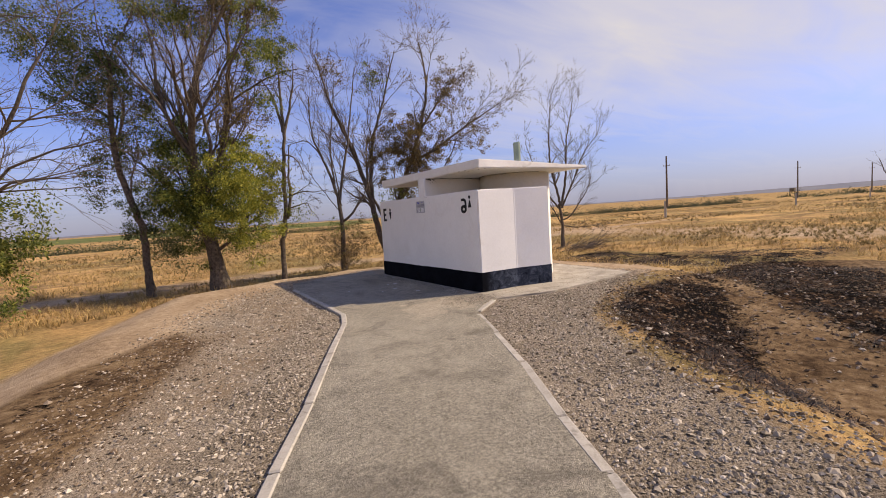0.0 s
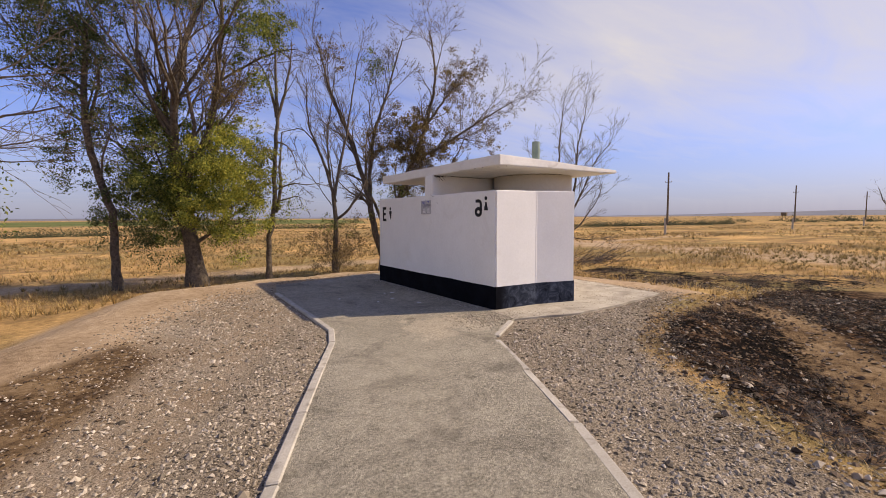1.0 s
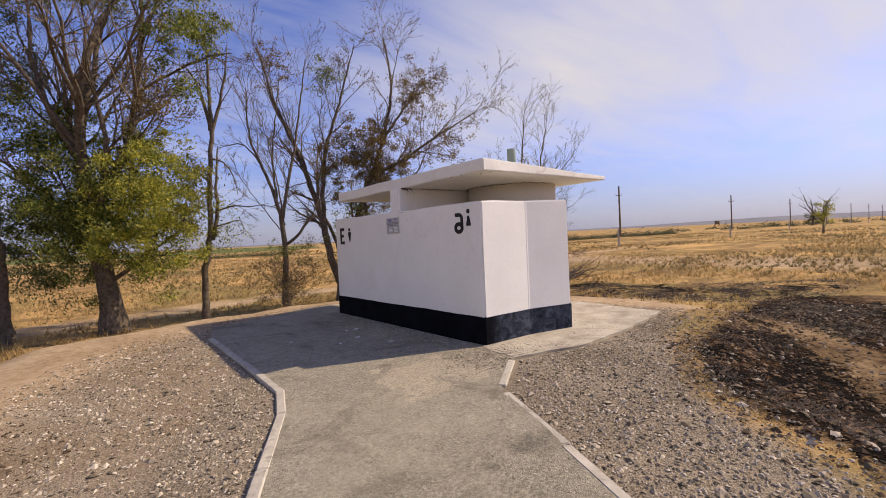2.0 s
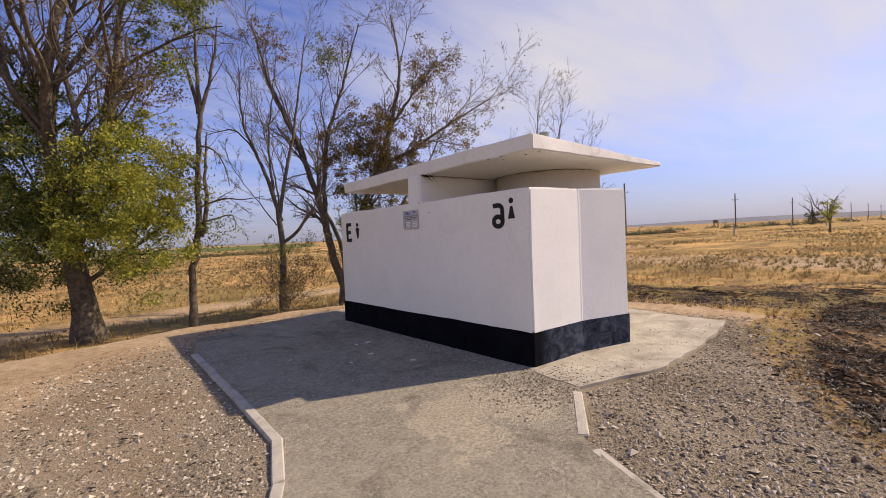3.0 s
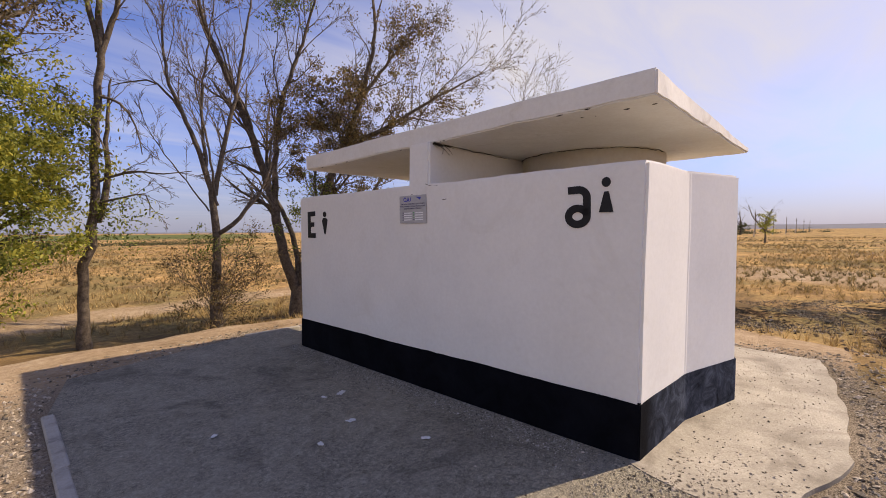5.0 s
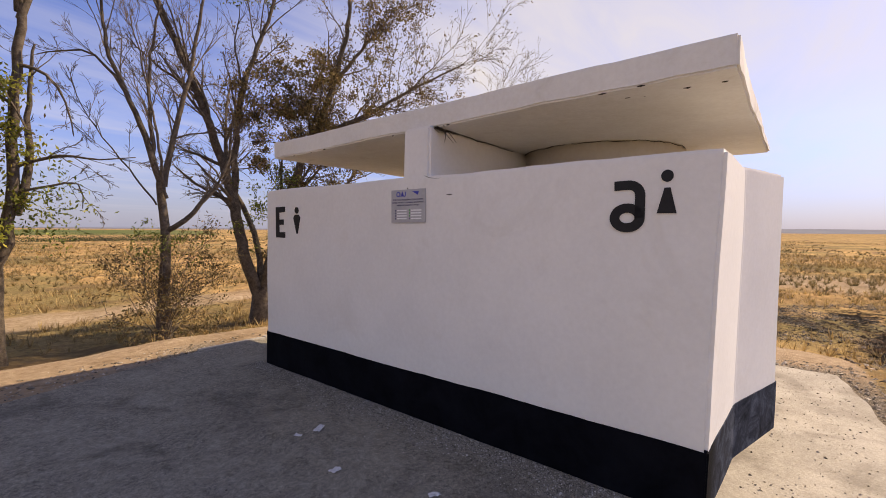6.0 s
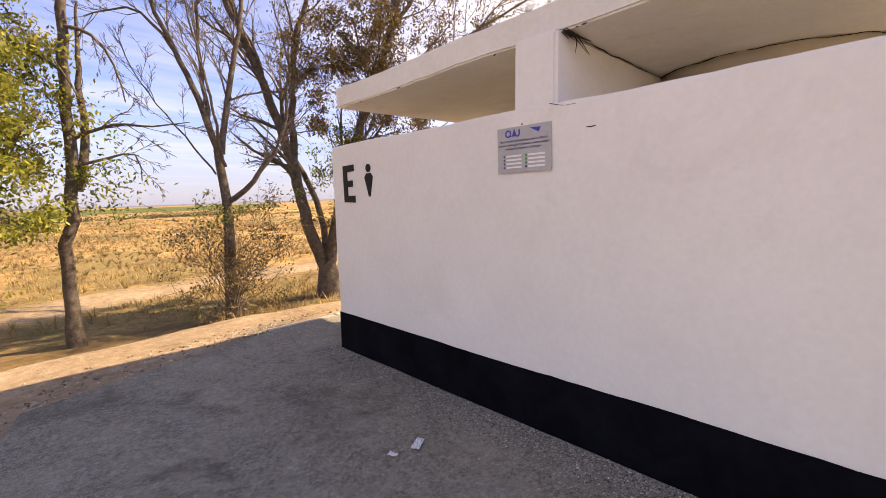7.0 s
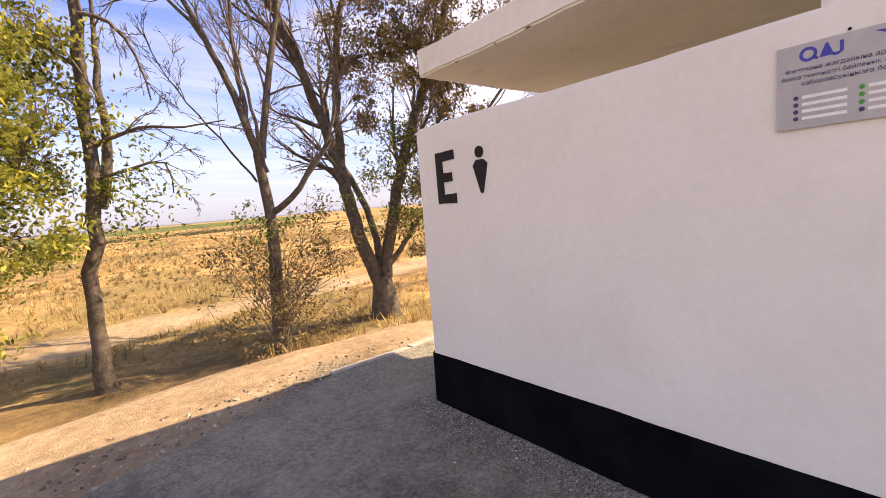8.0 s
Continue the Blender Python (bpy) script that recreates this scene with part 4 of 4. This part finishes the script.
    tree("bare_elm_tree", (5.86, 14.10, -0.38), "leafless forked elm with dry shrubby growth at its foot", [(0, 0, 0), (0.03, 0, 0.9), (0.06, 0, 1.9), (0.0, 0, 2.66)], 0.095, [],
         [((0, 0, 0.85), (0.95, 0.9, 0.8), 3800, 90, 0.11, LEAF_DRY), ((0.1, 0, 1.6), (0.6, 0.6, 0.5), 900, 26, 0.11, LEAF_GREEN), ((0.75, 0, 1.5), (0.4, 0.4, 0.6), 700, 22, 0.1, LEAF_DRY)],
         seed=41, kids=(8, 5, 3), lift=0.10, spread=36, leaf=0.05, base=base,
         stems=[([(0, 0, 2.6), (-0.2, 0, 3.4), (-0.45, 0, 4.1), (-0.68, 0, 4.8), (-0.72, 0, 6.1)], 0.055, 16, 1.3), ([(0.02, 0, 2.6), (0.28, 0.1, 3.8), (0.6, 0.1, 5.4), (0.85, 0.1, 6.9)], 0.052, 15, 1.3),
                ([(0.06, 0, 1.86), (0.35, -0.05, 2.05), (0.72, 0, 2.5), (0.98, 0, 3.0), (1.08, 0, 3.8)], 0.048, 11, 1.1), ([(-0.08, 0, 3.0), (-0.16, 0.1, 4.2), (0.02, 0.1, 5.6), (0.15, 0.1, 6.4)], 0.036, 14, 1.2),
                ([(-0.40, 0, 4.0), (-0.7, 0, 4.45), (-1.0, -0.05, 4.62), (-1.55, 0, 4.5)], 0.028, 7, 0.6), ([(-0.05, 0, 2.3), (-0.5, -0.1, 3.0), (-0.9, -0.1, 3.6), (-1.15, 0, 4.2)], 0.016, 8, 0.7),
                ([(0.1, -0.1, 2.4), (0.0, -0.2, 3.6), (-0.3, -0.2, 5.2)], 0.026, 12, 1.0)])
    tree("elm_tree", (7.69, 14.25, -0.38), "spreading elm with twin trunk and sparse brownish leaves", [(0, 0, 0), (0.0, 0, 0.4), (-0.02, 0, 0.72)], 0.19,
         [(1.0, (0.1, 0.5, 2), 5.6, 0.07), (1.0, (1.5, 0.2, 1.3), 4.8, 0.05)],
         [((1.0, 0, 4.2), (1.5, 1.3, 1.7), 27000, 190, 0.13, LEAF_DRY), ((2.5, 0, 6.4), (1.0, 0.9, 0.9), 3000, 60, 0.12, LEAF_DRY), ((3.3, 0, 4.8), (1.0, 0.8, 0.8), 2000, 50, 0.11, LEAF_DRY),
          ((-1.7, 0, 7.2), (0.7, 0.7, 0.8), 1300, 24, 0.11, LEAF_DRY), ((-0.2, 0, 6.8), (0.5, 0.5, 0.7), 1300, 22, 0.11, LEAF_GREEN), ((0.5, 0, 2.2), (1.1, 0.9, 1.0), 3600, 60, 0.13, LEAF_GREEN), ((0.9, 0, 1.7), (0.9, 0.9, 0.9), 2400, 40, 0.12, LEAF_DRY)],
         seed=51, kids=(8, 6, 5), twig_leaves=1, twig_mat=LEAF_DRY, leaf=0.062, spread=48,
         stems=[([(-0.05, 0, 0.6), (-0.3, 0, 1.35), (-0.5, 0, 2.5), (-0.8, 0, 3.6), (-1.2, 0, 4.8), (-1.7, 0, 6.1), (-2.1, 0, 7.7)], 0.12, 18, 1.9),
                ([(-0.48, 0, 2.4), (-0.45, 0.1, 3.5), (-0.3, 0.1, 4.7), (0.1, 0.1, 5.9), (0.7, 0.1, 7.8)], 0.075, 18, 1.7), ([(0.02, 0, 0.6), (0.17, 0, 1.35), (0.57, 0, 2.75), (1.04, 0, 3.9), (1.5, 0, 5.2), (1.75, 0, 6.5), (1.6, 0, 8.0)], 0.11, 18, 1.9),
                ([(1.0, 0, 3.8), (2.0, 0, 4.3), (3.0, 0, 4.95), (4.3, 0, 5.7)], 0.06, 20, 1.6), ([(1.45, 0, 5.0), (2.1, -0.1, 5.8), (2.8, 0, 6.8)], 0.045, 14, 1.2)])
    tree("dead_tree", (15.9, 13.1, -0.35), "leafless grey dead tree behind the toilet", [(0, 0, 0), (0.05, 0, 1.0), (-0.1, 0, 2.0)], 0.085,
         [(0.7, (1.3, 0, 0.4), 2.6, 0.035), (0.5, (1.2, -0.2, -0.05), 2.0, 0.028), (0.6, (-0.9, 0, 1.1), 2.2, 0.03)], seed=61, kids=(8, 5, 4), lift=0.04, spread=42,
         stems=[([(0, 0, 1.9), (-0.3, 0, 3.2), (-0.45, 0, 4.6), (-0.3, 0, 6.4)], 0.06, 20, 1.6), ([(0, 0, 1.9), (0.25, 0, 3.2), (0.35, 0, 4.8), (0.7, 0, 6.5)], 0.06, 20, 1.6),
                ([(0.02, 0, 1.8), (0.6, 0, 3.0), (1.1, 0, 4.2), (1.8, 0.1, 5.0)], 0.05, 18, 1.5), ([(-0.1, 0, 1.8), (-0.8, 0, 2.8), (-1.2, 0, 3.9), (-1.5, 0, 4.8)], 0.045, 9, 1.3)])
    tree("elm_tree", (-3.6, 14.2, -0.40), "elm with long bare limbs and low green foliage", [(0, 0, 0), (0.1, 0, 1.6), (0.2, 0, 3.6)], 0.2,
         [(0.9, (1.6, 0, 0.7), 5.2, 0.06), (1.0, (1.4, 0, 1.2), 5.0, 0.06), (1.0, (0.2, 0, 2), 5.0, 0.1), (0.8, (1.5, 0.1, 0.25), 4.4, 0.05), (0.9, (-1.0, 0, 1.2), 4.0, 0.08), (0.7, (1.3, 0, 0.5), 4.6, 0.045)],
         [((1.6, 0, 1.9), (1.1, 1.0, 1.5), 8000, 70, 0.2, LEAF_GREEN), ((0.6, 0, 5.6), (1.0, 1, 1.0), 1500, 28, 0.2, LEAF_DARK)],
         seed=71, kids=(8, 6, 5), lift=0.0, leaf=0.085)
    tree("small_tree", (73.9, 11.0, -0.75), "small green tree far out on the steppe", [(0, 0, 0), (0.1, 0, 1.6)], 0.16,
         [(1.0, (-0.4, 0, 2), 3.6, 0.09), (1.0, (0.5, 0, 2), 3.8, 0.09), (1.0, (0, 0.3, 2), 4.4, 0.09)],
         [((0.2, 0, 3.0), (1.5, 1.3, 1.5), 1300, 40, 0.25, LEAF_YELLOW)], seed=81, kids=(5, 4, 2), leaf=0.22)
    tree("dead_tree", (186, 26.6, -0.9), "bare dark tree far out on the steppe", [(0, 0, 0), (0.2, 0, 3.0)], 0.4,
         [(1.0, (-0.5, 0, 2), 5.4, 0.18), (1.0, (0.4, 0, 2), 5.8, 0.18), (1.0, (0, 0.3, 2), 5.2, 0.16)],
         [((0.5, 0, 2.6), (3.0, 2.0, 2.2), 900, 30, 0.5, FAR_GREEN)], seed=91, kids=(5, 4, 3), leaf=0.5)


plant_trees()


# ---- stones, straw and scrub ----
def scatter_stones(name, places, sizes, label, seed, material, flat_=0.6):
    """Small uneven pebbles, half sunk, as one mesh."""
    rng = np.random.default_rng(seed)
    n = len(places)
    octa = np.array([(1, 0, 0), (0, 1, 0), (-1, 0, 0), (0, -1, 0), (0, 0, 1), (0, 0, -1), ], float)
    tri = np.array([(0, 1, 4), (1, 2, 4), (2, 3, 4), (3, 0, 4), (1, 0, 5), (2, 1, 5), (3, 2, 5), (0, 3, 5)])
    a = rng.uniform(0, 6.28, n)
    sc = np.asarray(sizes)[:, None] * rng.uniform(0.6, 1.25, (n, 3)) * np.array([1, 1, flat_])
    v = octa[None] * sc[:, None, :] * rng.uniform(0.75, 1.25, (n, 6, 1))
    c, s = np.cos(a)[:, None], np.sin(a)[:, None]
    x, y = v[..., 0] * c - v[..., 1] * s, v[..., 0] * s + v[..., 1] * c
    v = np.stack([x, y, v[..., 2] + 0.35 * v[..., 0]], -1) + np.asarray(places)[:, None, :]
    f = (tri[None] + 6 * np.arange(n)[:, None, None]).reshape(-1, 3)
    me = bpy.data.meshes.new(name)
    me.from_pydata(v.reshape(-1, 3).tolist(), [], f.tolist())
    me.materials.append(material)
    tagged(new(name, me), label, "stones", kind="stuff")


PAVED = KERB_L + KERB_L2[1:] + [(3.4, 11.4), (5.5, 11.85), (6.6, 11.8), (9.6, 11.2), (9.35, 6.9), (9.0, 5.55), (7.3, 5.4), (6.35, 5.42), (5.75, 5.62), (5.3, 5.75)] + KERB_R[::-1]


def stones():
    rng = random.Random(12)
    near, size, earthy, earthy_size = [], [], [], []
    while len(near) + len(earthy) < 34000:
        x, y = rng.uniform(-2.5, 9.6), 0.2 + 12.1 * rng.random() ** 1.25
        if away(GRAVEL, x, y) > rng.uniform(-0.3, 0.5) or away(PAVED, x, y) < 0.06:
            continue
        if x < 0.53 * (y - 3.0) + 0.3 and rng.random() < 0.35:
            continue
        s = 0.007 + 0.015 * rng.random() ** 1.8 + (0.022 * rng.random() if rng.random() < 0.04 else 0)
        brown = away(SINGED, x, y) < rng.uniform(0.0, 0.5)
        (earthy if brown else near).append((x, y, ground_z(x, y) + s * 0.15)), (earthy_size if brown else size).append(s)
    scatter_stones("gravel", near, size, "loose grey crushed gravel beside the path", 1, STONE)
    scatter_stones("brown_gravel", earthy, earthy_size, "earth-stained gravel along the foot of the bank", 7, EARTH_STONE)
    burnt, size = [], []
    while len(burnt) < 5200:
        x, y = rng.uniform(3.6, 13), rng.uniform(0, 9)
        if away(BURN, x, y) > 0.5 and away(BURN_BACK, x, y) > 0.4:
            continue
        s = 0.010 + 0.035 * rng.random() ** 3
        burnt.append((x, y, ground_z(x, y) + s * 0.1)), size.append(s)
    scatter_stones("field_stones", burnt, size, "tan stones lying on scorched earth", 2, EARTH_STONE)
    clods, size = [], []
    while len(clods) < 7500:
        x, y = rng.uniform(3.8, 14), rng.uniform(0.3, 5.5)
        d = min(away(LOBES[0], x, y), away(LOBES[1], x, y))
        if d > rng.uniform(-0.5, 0.35):
            continue
        s = 0.008 + 0.030 * rng.random() ** 2.4
        clods.append((x, y, ground_z(x, y) + s * 0.1)), size.append(s)
    scatter_stones("burnt_clods", clods, size, "charred clods of earth on the burnt ground", 6, CLOD, 0.32)
    foot, size = [], []
    for _ in range(24000):
        y = rng.uniform(-0.1, LEN + 0.1)
        p = BASE @ Vector((-0.012 - abs(rng.gauss(0, 0.06 + 0.16 * (0.5 + noise.noise((0, y * 1.3, 4))))), y, 0))
        s = 0.002 + 0.0065 * rng.random() ** 2.2
        foot.append((p.x, p.y, 0.012 + s * 0.2)), size.append(s)
    for _ in range(900):
        p = BASE @ Vector((rng.uniform(0, 1.5), -0.15 - abs(rng.gauss(0, 0.18)), 0))
        s = rng.uniform(0.004, 0.012)
        foot.append((p.x, p.y, 0.02 + s * 0.2)), size.append(s)
    scatter_stones("wall_gravel", foot, size, "fine pale gravel along the wall's foot", 3, GRIT)
    loose, size = [], []
    for _ in range(1500):
        x, y = rng.uniform(0.3, 5.5), rng.uniform(1.5, 11.8)
        if away(PAVED, x, y) > -0.05:
            continue
        s = 0.003 + 0.006 * rng.random() ** 2
        loose.append((x, y, path_z(x, y) + 0.012 + 0.3 * s)), size.append(s)
    for _ in range(2600):
        x, y = 5.25 + rng.gauss(0, 0.38), 6.05 + rng.gauss(0, 0.3)
        if away(PAVED, x, y) > -0.02 or (x > 5.5 and y > 6.3):
            continue
        s = 0.004 + 0.009 * rng.random() ** 2
        loose.append((x, y, path_z(x, y) + 0.014 + 0.3 * s)), size.append(s)
    for _ in range(1500):
        x, y = rng.uniform(5.4, 9.4), rng.uniform(5.3, 7.5)
        if away(PAVED, x, y) > -0.03 or (x < 7.1 and y > 6.3):
            continue
        s = 0.003 + 0.008 * rng.random() ** 2
        loose.append((x, y, path_z(x, y) + 0.017 + 0.3 * s)), size.append(s)
    scatter_stones("loose_grit", loose, size, "scattered grit on the asphalt", 4, STONE)


stones()


def tufts(name, places, heights, width, blades, material, label, seed, splay=0.45):
    rng = np.random.default_rng(seed)
    n = len(places)
    p = np.repeat(np.asarray(places), blades, 0)
    h = np.repeat(np.asarray(heights), blades)[:, None] * rng.uniform(0.5, 1.2, (n * blades, 1))
    a = rng.uniform(0, 6.28, n * blades)
    out = np.stack([np.cos(a), np.sin(a), np.zeros_like(a)], 1)
    side = np.stack([-np.sin(a), np.cos(a), np.zeros_like(a)], 1)
    foot = p + out * h * 0.25 * rng.uniform(0, 1, (n * blades, 1))
    tip = foot + out * h * splay * rng.uniform(0.2, 1.6, (n * blades, 1)) + np.array([0, 0, 1]) * h
    w = width * h / max(1e-6, float(np.mean(h)))
    v = np.stack([foot - side * w, foot + side * w, tip], 1).reshape(-1, 3)
    me = bpy.data.meshes.new(name)
    me.from_pydata(v.tolist(), [], np.arange(3 * n * blades).reshape(-1, 3).tolist())
    me.materials.append(material)
    tagged(new(name, me), label, "grass", kind="stuff")


def clear(x, y):
    return away(PLATEAU, x, y) > 0.5 and away(BURN, x, y) > -0.1 and away(BURN_BACK, x, y) > -0.3


def grass():
    rng = random.Random(33)
    p1, h1, p2, h2, p3, h3 = [], [], [], [], [], []
    while len(p1) < 16000:
        r, a = rng.uniform(9, 34), rng.uniform(-0.35, 2.2)
        x, y = 2 + r * math.cos(a), 4 + r * math.sin(a)
        if not clear(x, y) or noise.noise((x * 0.25, y * 0.25, 2)) < rng.uniform(-0.45, 0.15) or abs(y - 17.4 - 0.1 * x) < 0.9:
            continue
        p1.append((x, y, ground_z(x, y) - 0.01)), h1.append(rng.uniform(0.06, 0.2))
    tufts("dry_grass", p1, h1, 0.006, 8, STRAW, "short dry golden steppe grass", 1, 0.7)
    while len(p2) < 14000:
        r, a = 30 + 110 * rng.random() ** 1.3, rng.uniform(-0.35, 2.2)
        x, y = 2 + r * math.cos(a), 4 + r * math.sin(a)
        if noise.noise((x * 0.04, y * 0.07, 4)) < rng.uniform(-0.1, 0.3):
            continue
        p2.append((x, y, ground_z(x, y) - 0.01)), h2.append(rng.uniform(0.08, 0.24))
    tufts("far_dry_grass", p2, h2, 0.02, 8, STRAW, "dry golden grass out on the steppe", 2, 0.8)
    while len(p3) < 6500:
        r, a = 13 + 110 * rng.random() ** 1.2, rng.uniform(-0.35, 2.0)
        x, y = 2 + r * math.cos(a), 4 + r * math.sin(a)
        if not clear(x, y) or noise.noise((x * 0.06, y * 0.11, 9)) < rng.uniform(0.05, 0.3):
            continue
        p3.append((x, y, ground_z(x, y) - 0.01)), h3.append(rng.uniform(0.04, 0.14) * (1 + r / 70))
    tufts("sage_scrub", p3, h3, 0.013, 20, SAGE, "low olive-brown scrub dotted over the steppe", 3, 0.9)
    p4, h4 = [], []
    while len(p4) < 800:
        x, y = rng.uniform(3.8, 12), rng.uniform(0.2, 5.6)
        d = away(BURN, x, y)
        if not 0.0 < d < 0.24 or away(PAVED, x, y) < 0.5:
            continue
        p4.append((x, y, ground_z(x, y) - 0.005)), h4.append(rng.uniform(0.01, 0.035))
    p5, h5 = [], []
    while len(p5) < 8000:
        x, y = rng.uniform(4, 18), rng.uniform(0.2, 10)
        if min(away(LOBES[0], x, y), away(LOBES[1], x, y), away(BURN_BACK, x, y)) > 0.15 or noise.noise((x * 0.8, y * 0.8, 13)) < rng.uniform(-0.3, 0.3):
            continue
        p5.append((x, y, ground_z(x, y) - 0.005)), h5.append(rng.uniform(0.012, 0.04))
    tufts("charred_stubble", p5, h5, 0.004, 8, CHAR, "charred black stubble on scorched earth", 5, 2.6)
    tufts("straw_fringe", p4, h4, 0.003, 8, STRAW, "flattened orange straw round the scorched patch", 4, 1.6)


grass()


def hedge(name, a, b, depth, height, count, size, material, label, seed):
    rng = random.Random(seed)
    pts = []
    hubs = []
    for _ in range(int(count / 70)):
        f = rng.random()
        hubs.append((a[0] + (b[0] - a[0]) * f, a[1] + (b[1] - a[1]) * f + rng.uniform(-depth, depth), rng.uniform(0.4, 1.0) * height))
    for _ in range(count):
        x, y, h = rng.choice(hubs)
        pts.append((x + rng.gauss(0, 0.5 * height), y + rng.gauss(0, 0.3 * height), -0.75 + abs(rng.gauss(0, 0.36)) * h))
    ob = leaf_mesh(name, pts, size, material, None, seed)
    tagged(ob, label, "shrubs", kind="stuff")


hedge("shrub_belt", (-32, 70), (-2, 71), 2.0, 2.0, 16000, 0.2, FAR_GREEN, "dark shrub belt far across the dry field", 5)
hedge("shrub_belt", (60, 60), (125, 47), 2.5, 2.0, 16000, 0.26, FAR_GREEN, "dark shrub belt far across the dry field", 6)
hedge("shrub_belt", (0, 95), (40, 95), 2.5, 2.0, 9000, 0.25, FAR_GREEN, "dark shrub belt far across the dry field", 7)
hedge("far_shrubs", (150, 60), (290, 12), 18, 3.0, 5000, 0.5, FAR_GREEN, "scattered dark shrubs near the horizon", 8)


def brushwood():
    rng = random.Random(9)
    v, f = [], []
    for _ in range(70):
        p = Vector((14.6 + rng.gauss(0, 0.6), 11.3 + rng.gauss(0, 0.4), -0.25))
        a = rng.uniform(-1.3, 0.4)
        d = Vector((math.cos(a), math.sin(a), rng.uniform(0.05, 0.7)))
        L = rng.uniform(0.5, 1.6)
        pts = [p + d * L * k / 4 + Vector((0, 0, 0.06 * rng.gauss(0, 1))) for k in range(5)]
        tube(v, f, pts, [0.014, 0.011, 0.008, 0.006, 0.003], 4)
    tagged(raw("brushwood", v, f, DEADWOOD), "heap of dry fallen branches on the ground", "branches", kind="stuff")


brushwood()


# ---- distance: poles, hut, hills ----
def utility_pole(at, label):
    top = thing("utility_pole", label, "pole", at, "power line poles")
    for name, r0, r1, z0, z1, material in (("footing", 0.13, 0.12, -0.3, 1.9, POLE_CONC), ("shaft", 0.11, 0.075, 1.2, 6.6, POLE_WOOD)):
        bm = bmesh.new()
        bmesh.ops.create_cone(bm, cap_ends=True, segments=12, radius1=r0, radius2=r1, depth=z1 - z0, matrix=Matrix.Translation((0, 0 if name == "shaft" else 0.2, (z0 + z1) / 2)))
        part(name, bm, material, top)
    bm = bmesh.new()
    bmesh.ops.create_cube(bm, size=1, matrix=Matrix.Translation((0, 0, 5.6)) @ Matrix.Diagonal((0.05, 0.7, 0.05, 1)))
    bmesh.ops.bevel(bm, geom=bm.edges[:], offset=0.01, segments=1, affect="EDGES")
    part("crossarm", bm, POLE_WOOD, top)
    for y in (-0.33, 0.33):
        bm = bmesh.new()
        bmesh.ops.create_cone(bm, cap_ends=True, segments=8, radius1=0.035, radius2=0.02, depth=0.12, matrix=Matrix.Translation((0, y, 5.68)))
        part("insulator", bm, PALE, top)
    return top


first = utility_pole((46.3, 24.2, -0.55), "weathered wooden utility pole with crossarm on steppe")
for k in range(1, 9):
    copy_thing(first, Matrix.Translation((46.3 + 33.2 * k, 24.2 - 1.85 * k, -0.75)) @ Matrix.Rotation(0.05 * k, 4, "Z"))


def hut():
    top = thing("watch_hut", "small dark hut on legs near the horizon", "hut", (247, 71, -0.9))
    bm = bmesh.new()
    bmesh.ops.create_cube(bm, size=1, matrix=Matrix.Translation((0, 0, 2.9)) @ Matrix.Diagonal((1.9, 1.9, 1.6, 1)))
    bmesh.ops.bevel(bm, geom=bm.edges[:], offset=0.05, segments=1, affect="EDGES")
    part("cabin", bm, POLE_WOOD, top)
    for x in (-0.9, 0.9):
        for y in (-0.9, 0.9):
            bm = bmesh.new()
            bmesh.ops.create_cone(bm, cap_ends=True, segments=8, radius1=0.12, radius2=0.1, depth=2.6, matrix=Matrix.Translation((x, y, 0.9)))
            part("leg", bm, POLE_WOOD, top)


hut()


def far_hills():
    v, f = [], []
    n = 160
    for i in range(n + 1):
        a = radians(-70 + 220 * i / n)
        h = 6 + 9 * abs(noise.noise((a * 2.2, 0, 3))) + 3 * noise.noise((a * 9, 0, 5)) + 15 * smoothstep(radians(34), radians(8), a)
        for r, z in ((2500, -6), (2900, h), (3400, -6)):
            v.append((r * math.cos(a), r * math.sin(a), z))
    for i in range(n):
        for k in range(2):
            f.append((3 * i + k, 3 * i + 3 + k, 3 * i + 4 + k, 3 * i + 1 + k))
    tagged(raw("backdrop_hills", v, f, HILL_HAZED, smooth=True), "low hills along the horizon, coloured blue-grey with painted haze", "hills", kind="structure")


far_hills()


# ---- litter ----
def scrap(x, y, z, w, h, turn, seed):
    rng = random.Random(seed)
    bm = bmesh.new()
    n = 5
    grid = [[bm.verts.new(((i / n - 0.5) * w * (1 + 0.2 * rng.random()), (j / n - 0.5) * h * (1 + 0.2 * rng.random()), 0.004 + 0.012 * rng.random())) for i in range(n + 1)] for j in range(n + 1)]
    for j in range(n):
        for i in range(n):
            bm.faces.new((grid[j][i], grid[j][i + 1], grid[j + 1][i + 1], grid[j + 1][i]))
    r = bmesh.ops.extrude_face_region(bm, geom=bm.faces[:])
    for v in r["geom"]:
        if isinstance(v, bmesh.types.BMVert):
            v.co.z += 0.0015
    bmesh.ops.recalc_face_normals(bm, faces=bm.faces[:])
    ob = part("paper_scrap", bm, PAPER)
    ob.matrix_world = Matrix.Translation((x, y, z)) @ Matrix.Rotation(turn, 4, "Z")
    tagged(ob, "crumpled white paper scrap lying on asphalt", "litter", "paper scraps")


for k, (x, y, w, h) in enumerate([(5.02, 8.90, 0.10, 0.045), (4.85, 8.93, 0.05, 0.03), (4.72, 8.35, 0.06, 0.04), (4.35, 8.2, 0.05, 0.03), (4.9, 7.7, 0.06, 0.035), (3.9, 8.9, 0.05, 0.03)]):
    scrap(x, y, 0.013, w, h, k * 1.3 + 0.5, k)
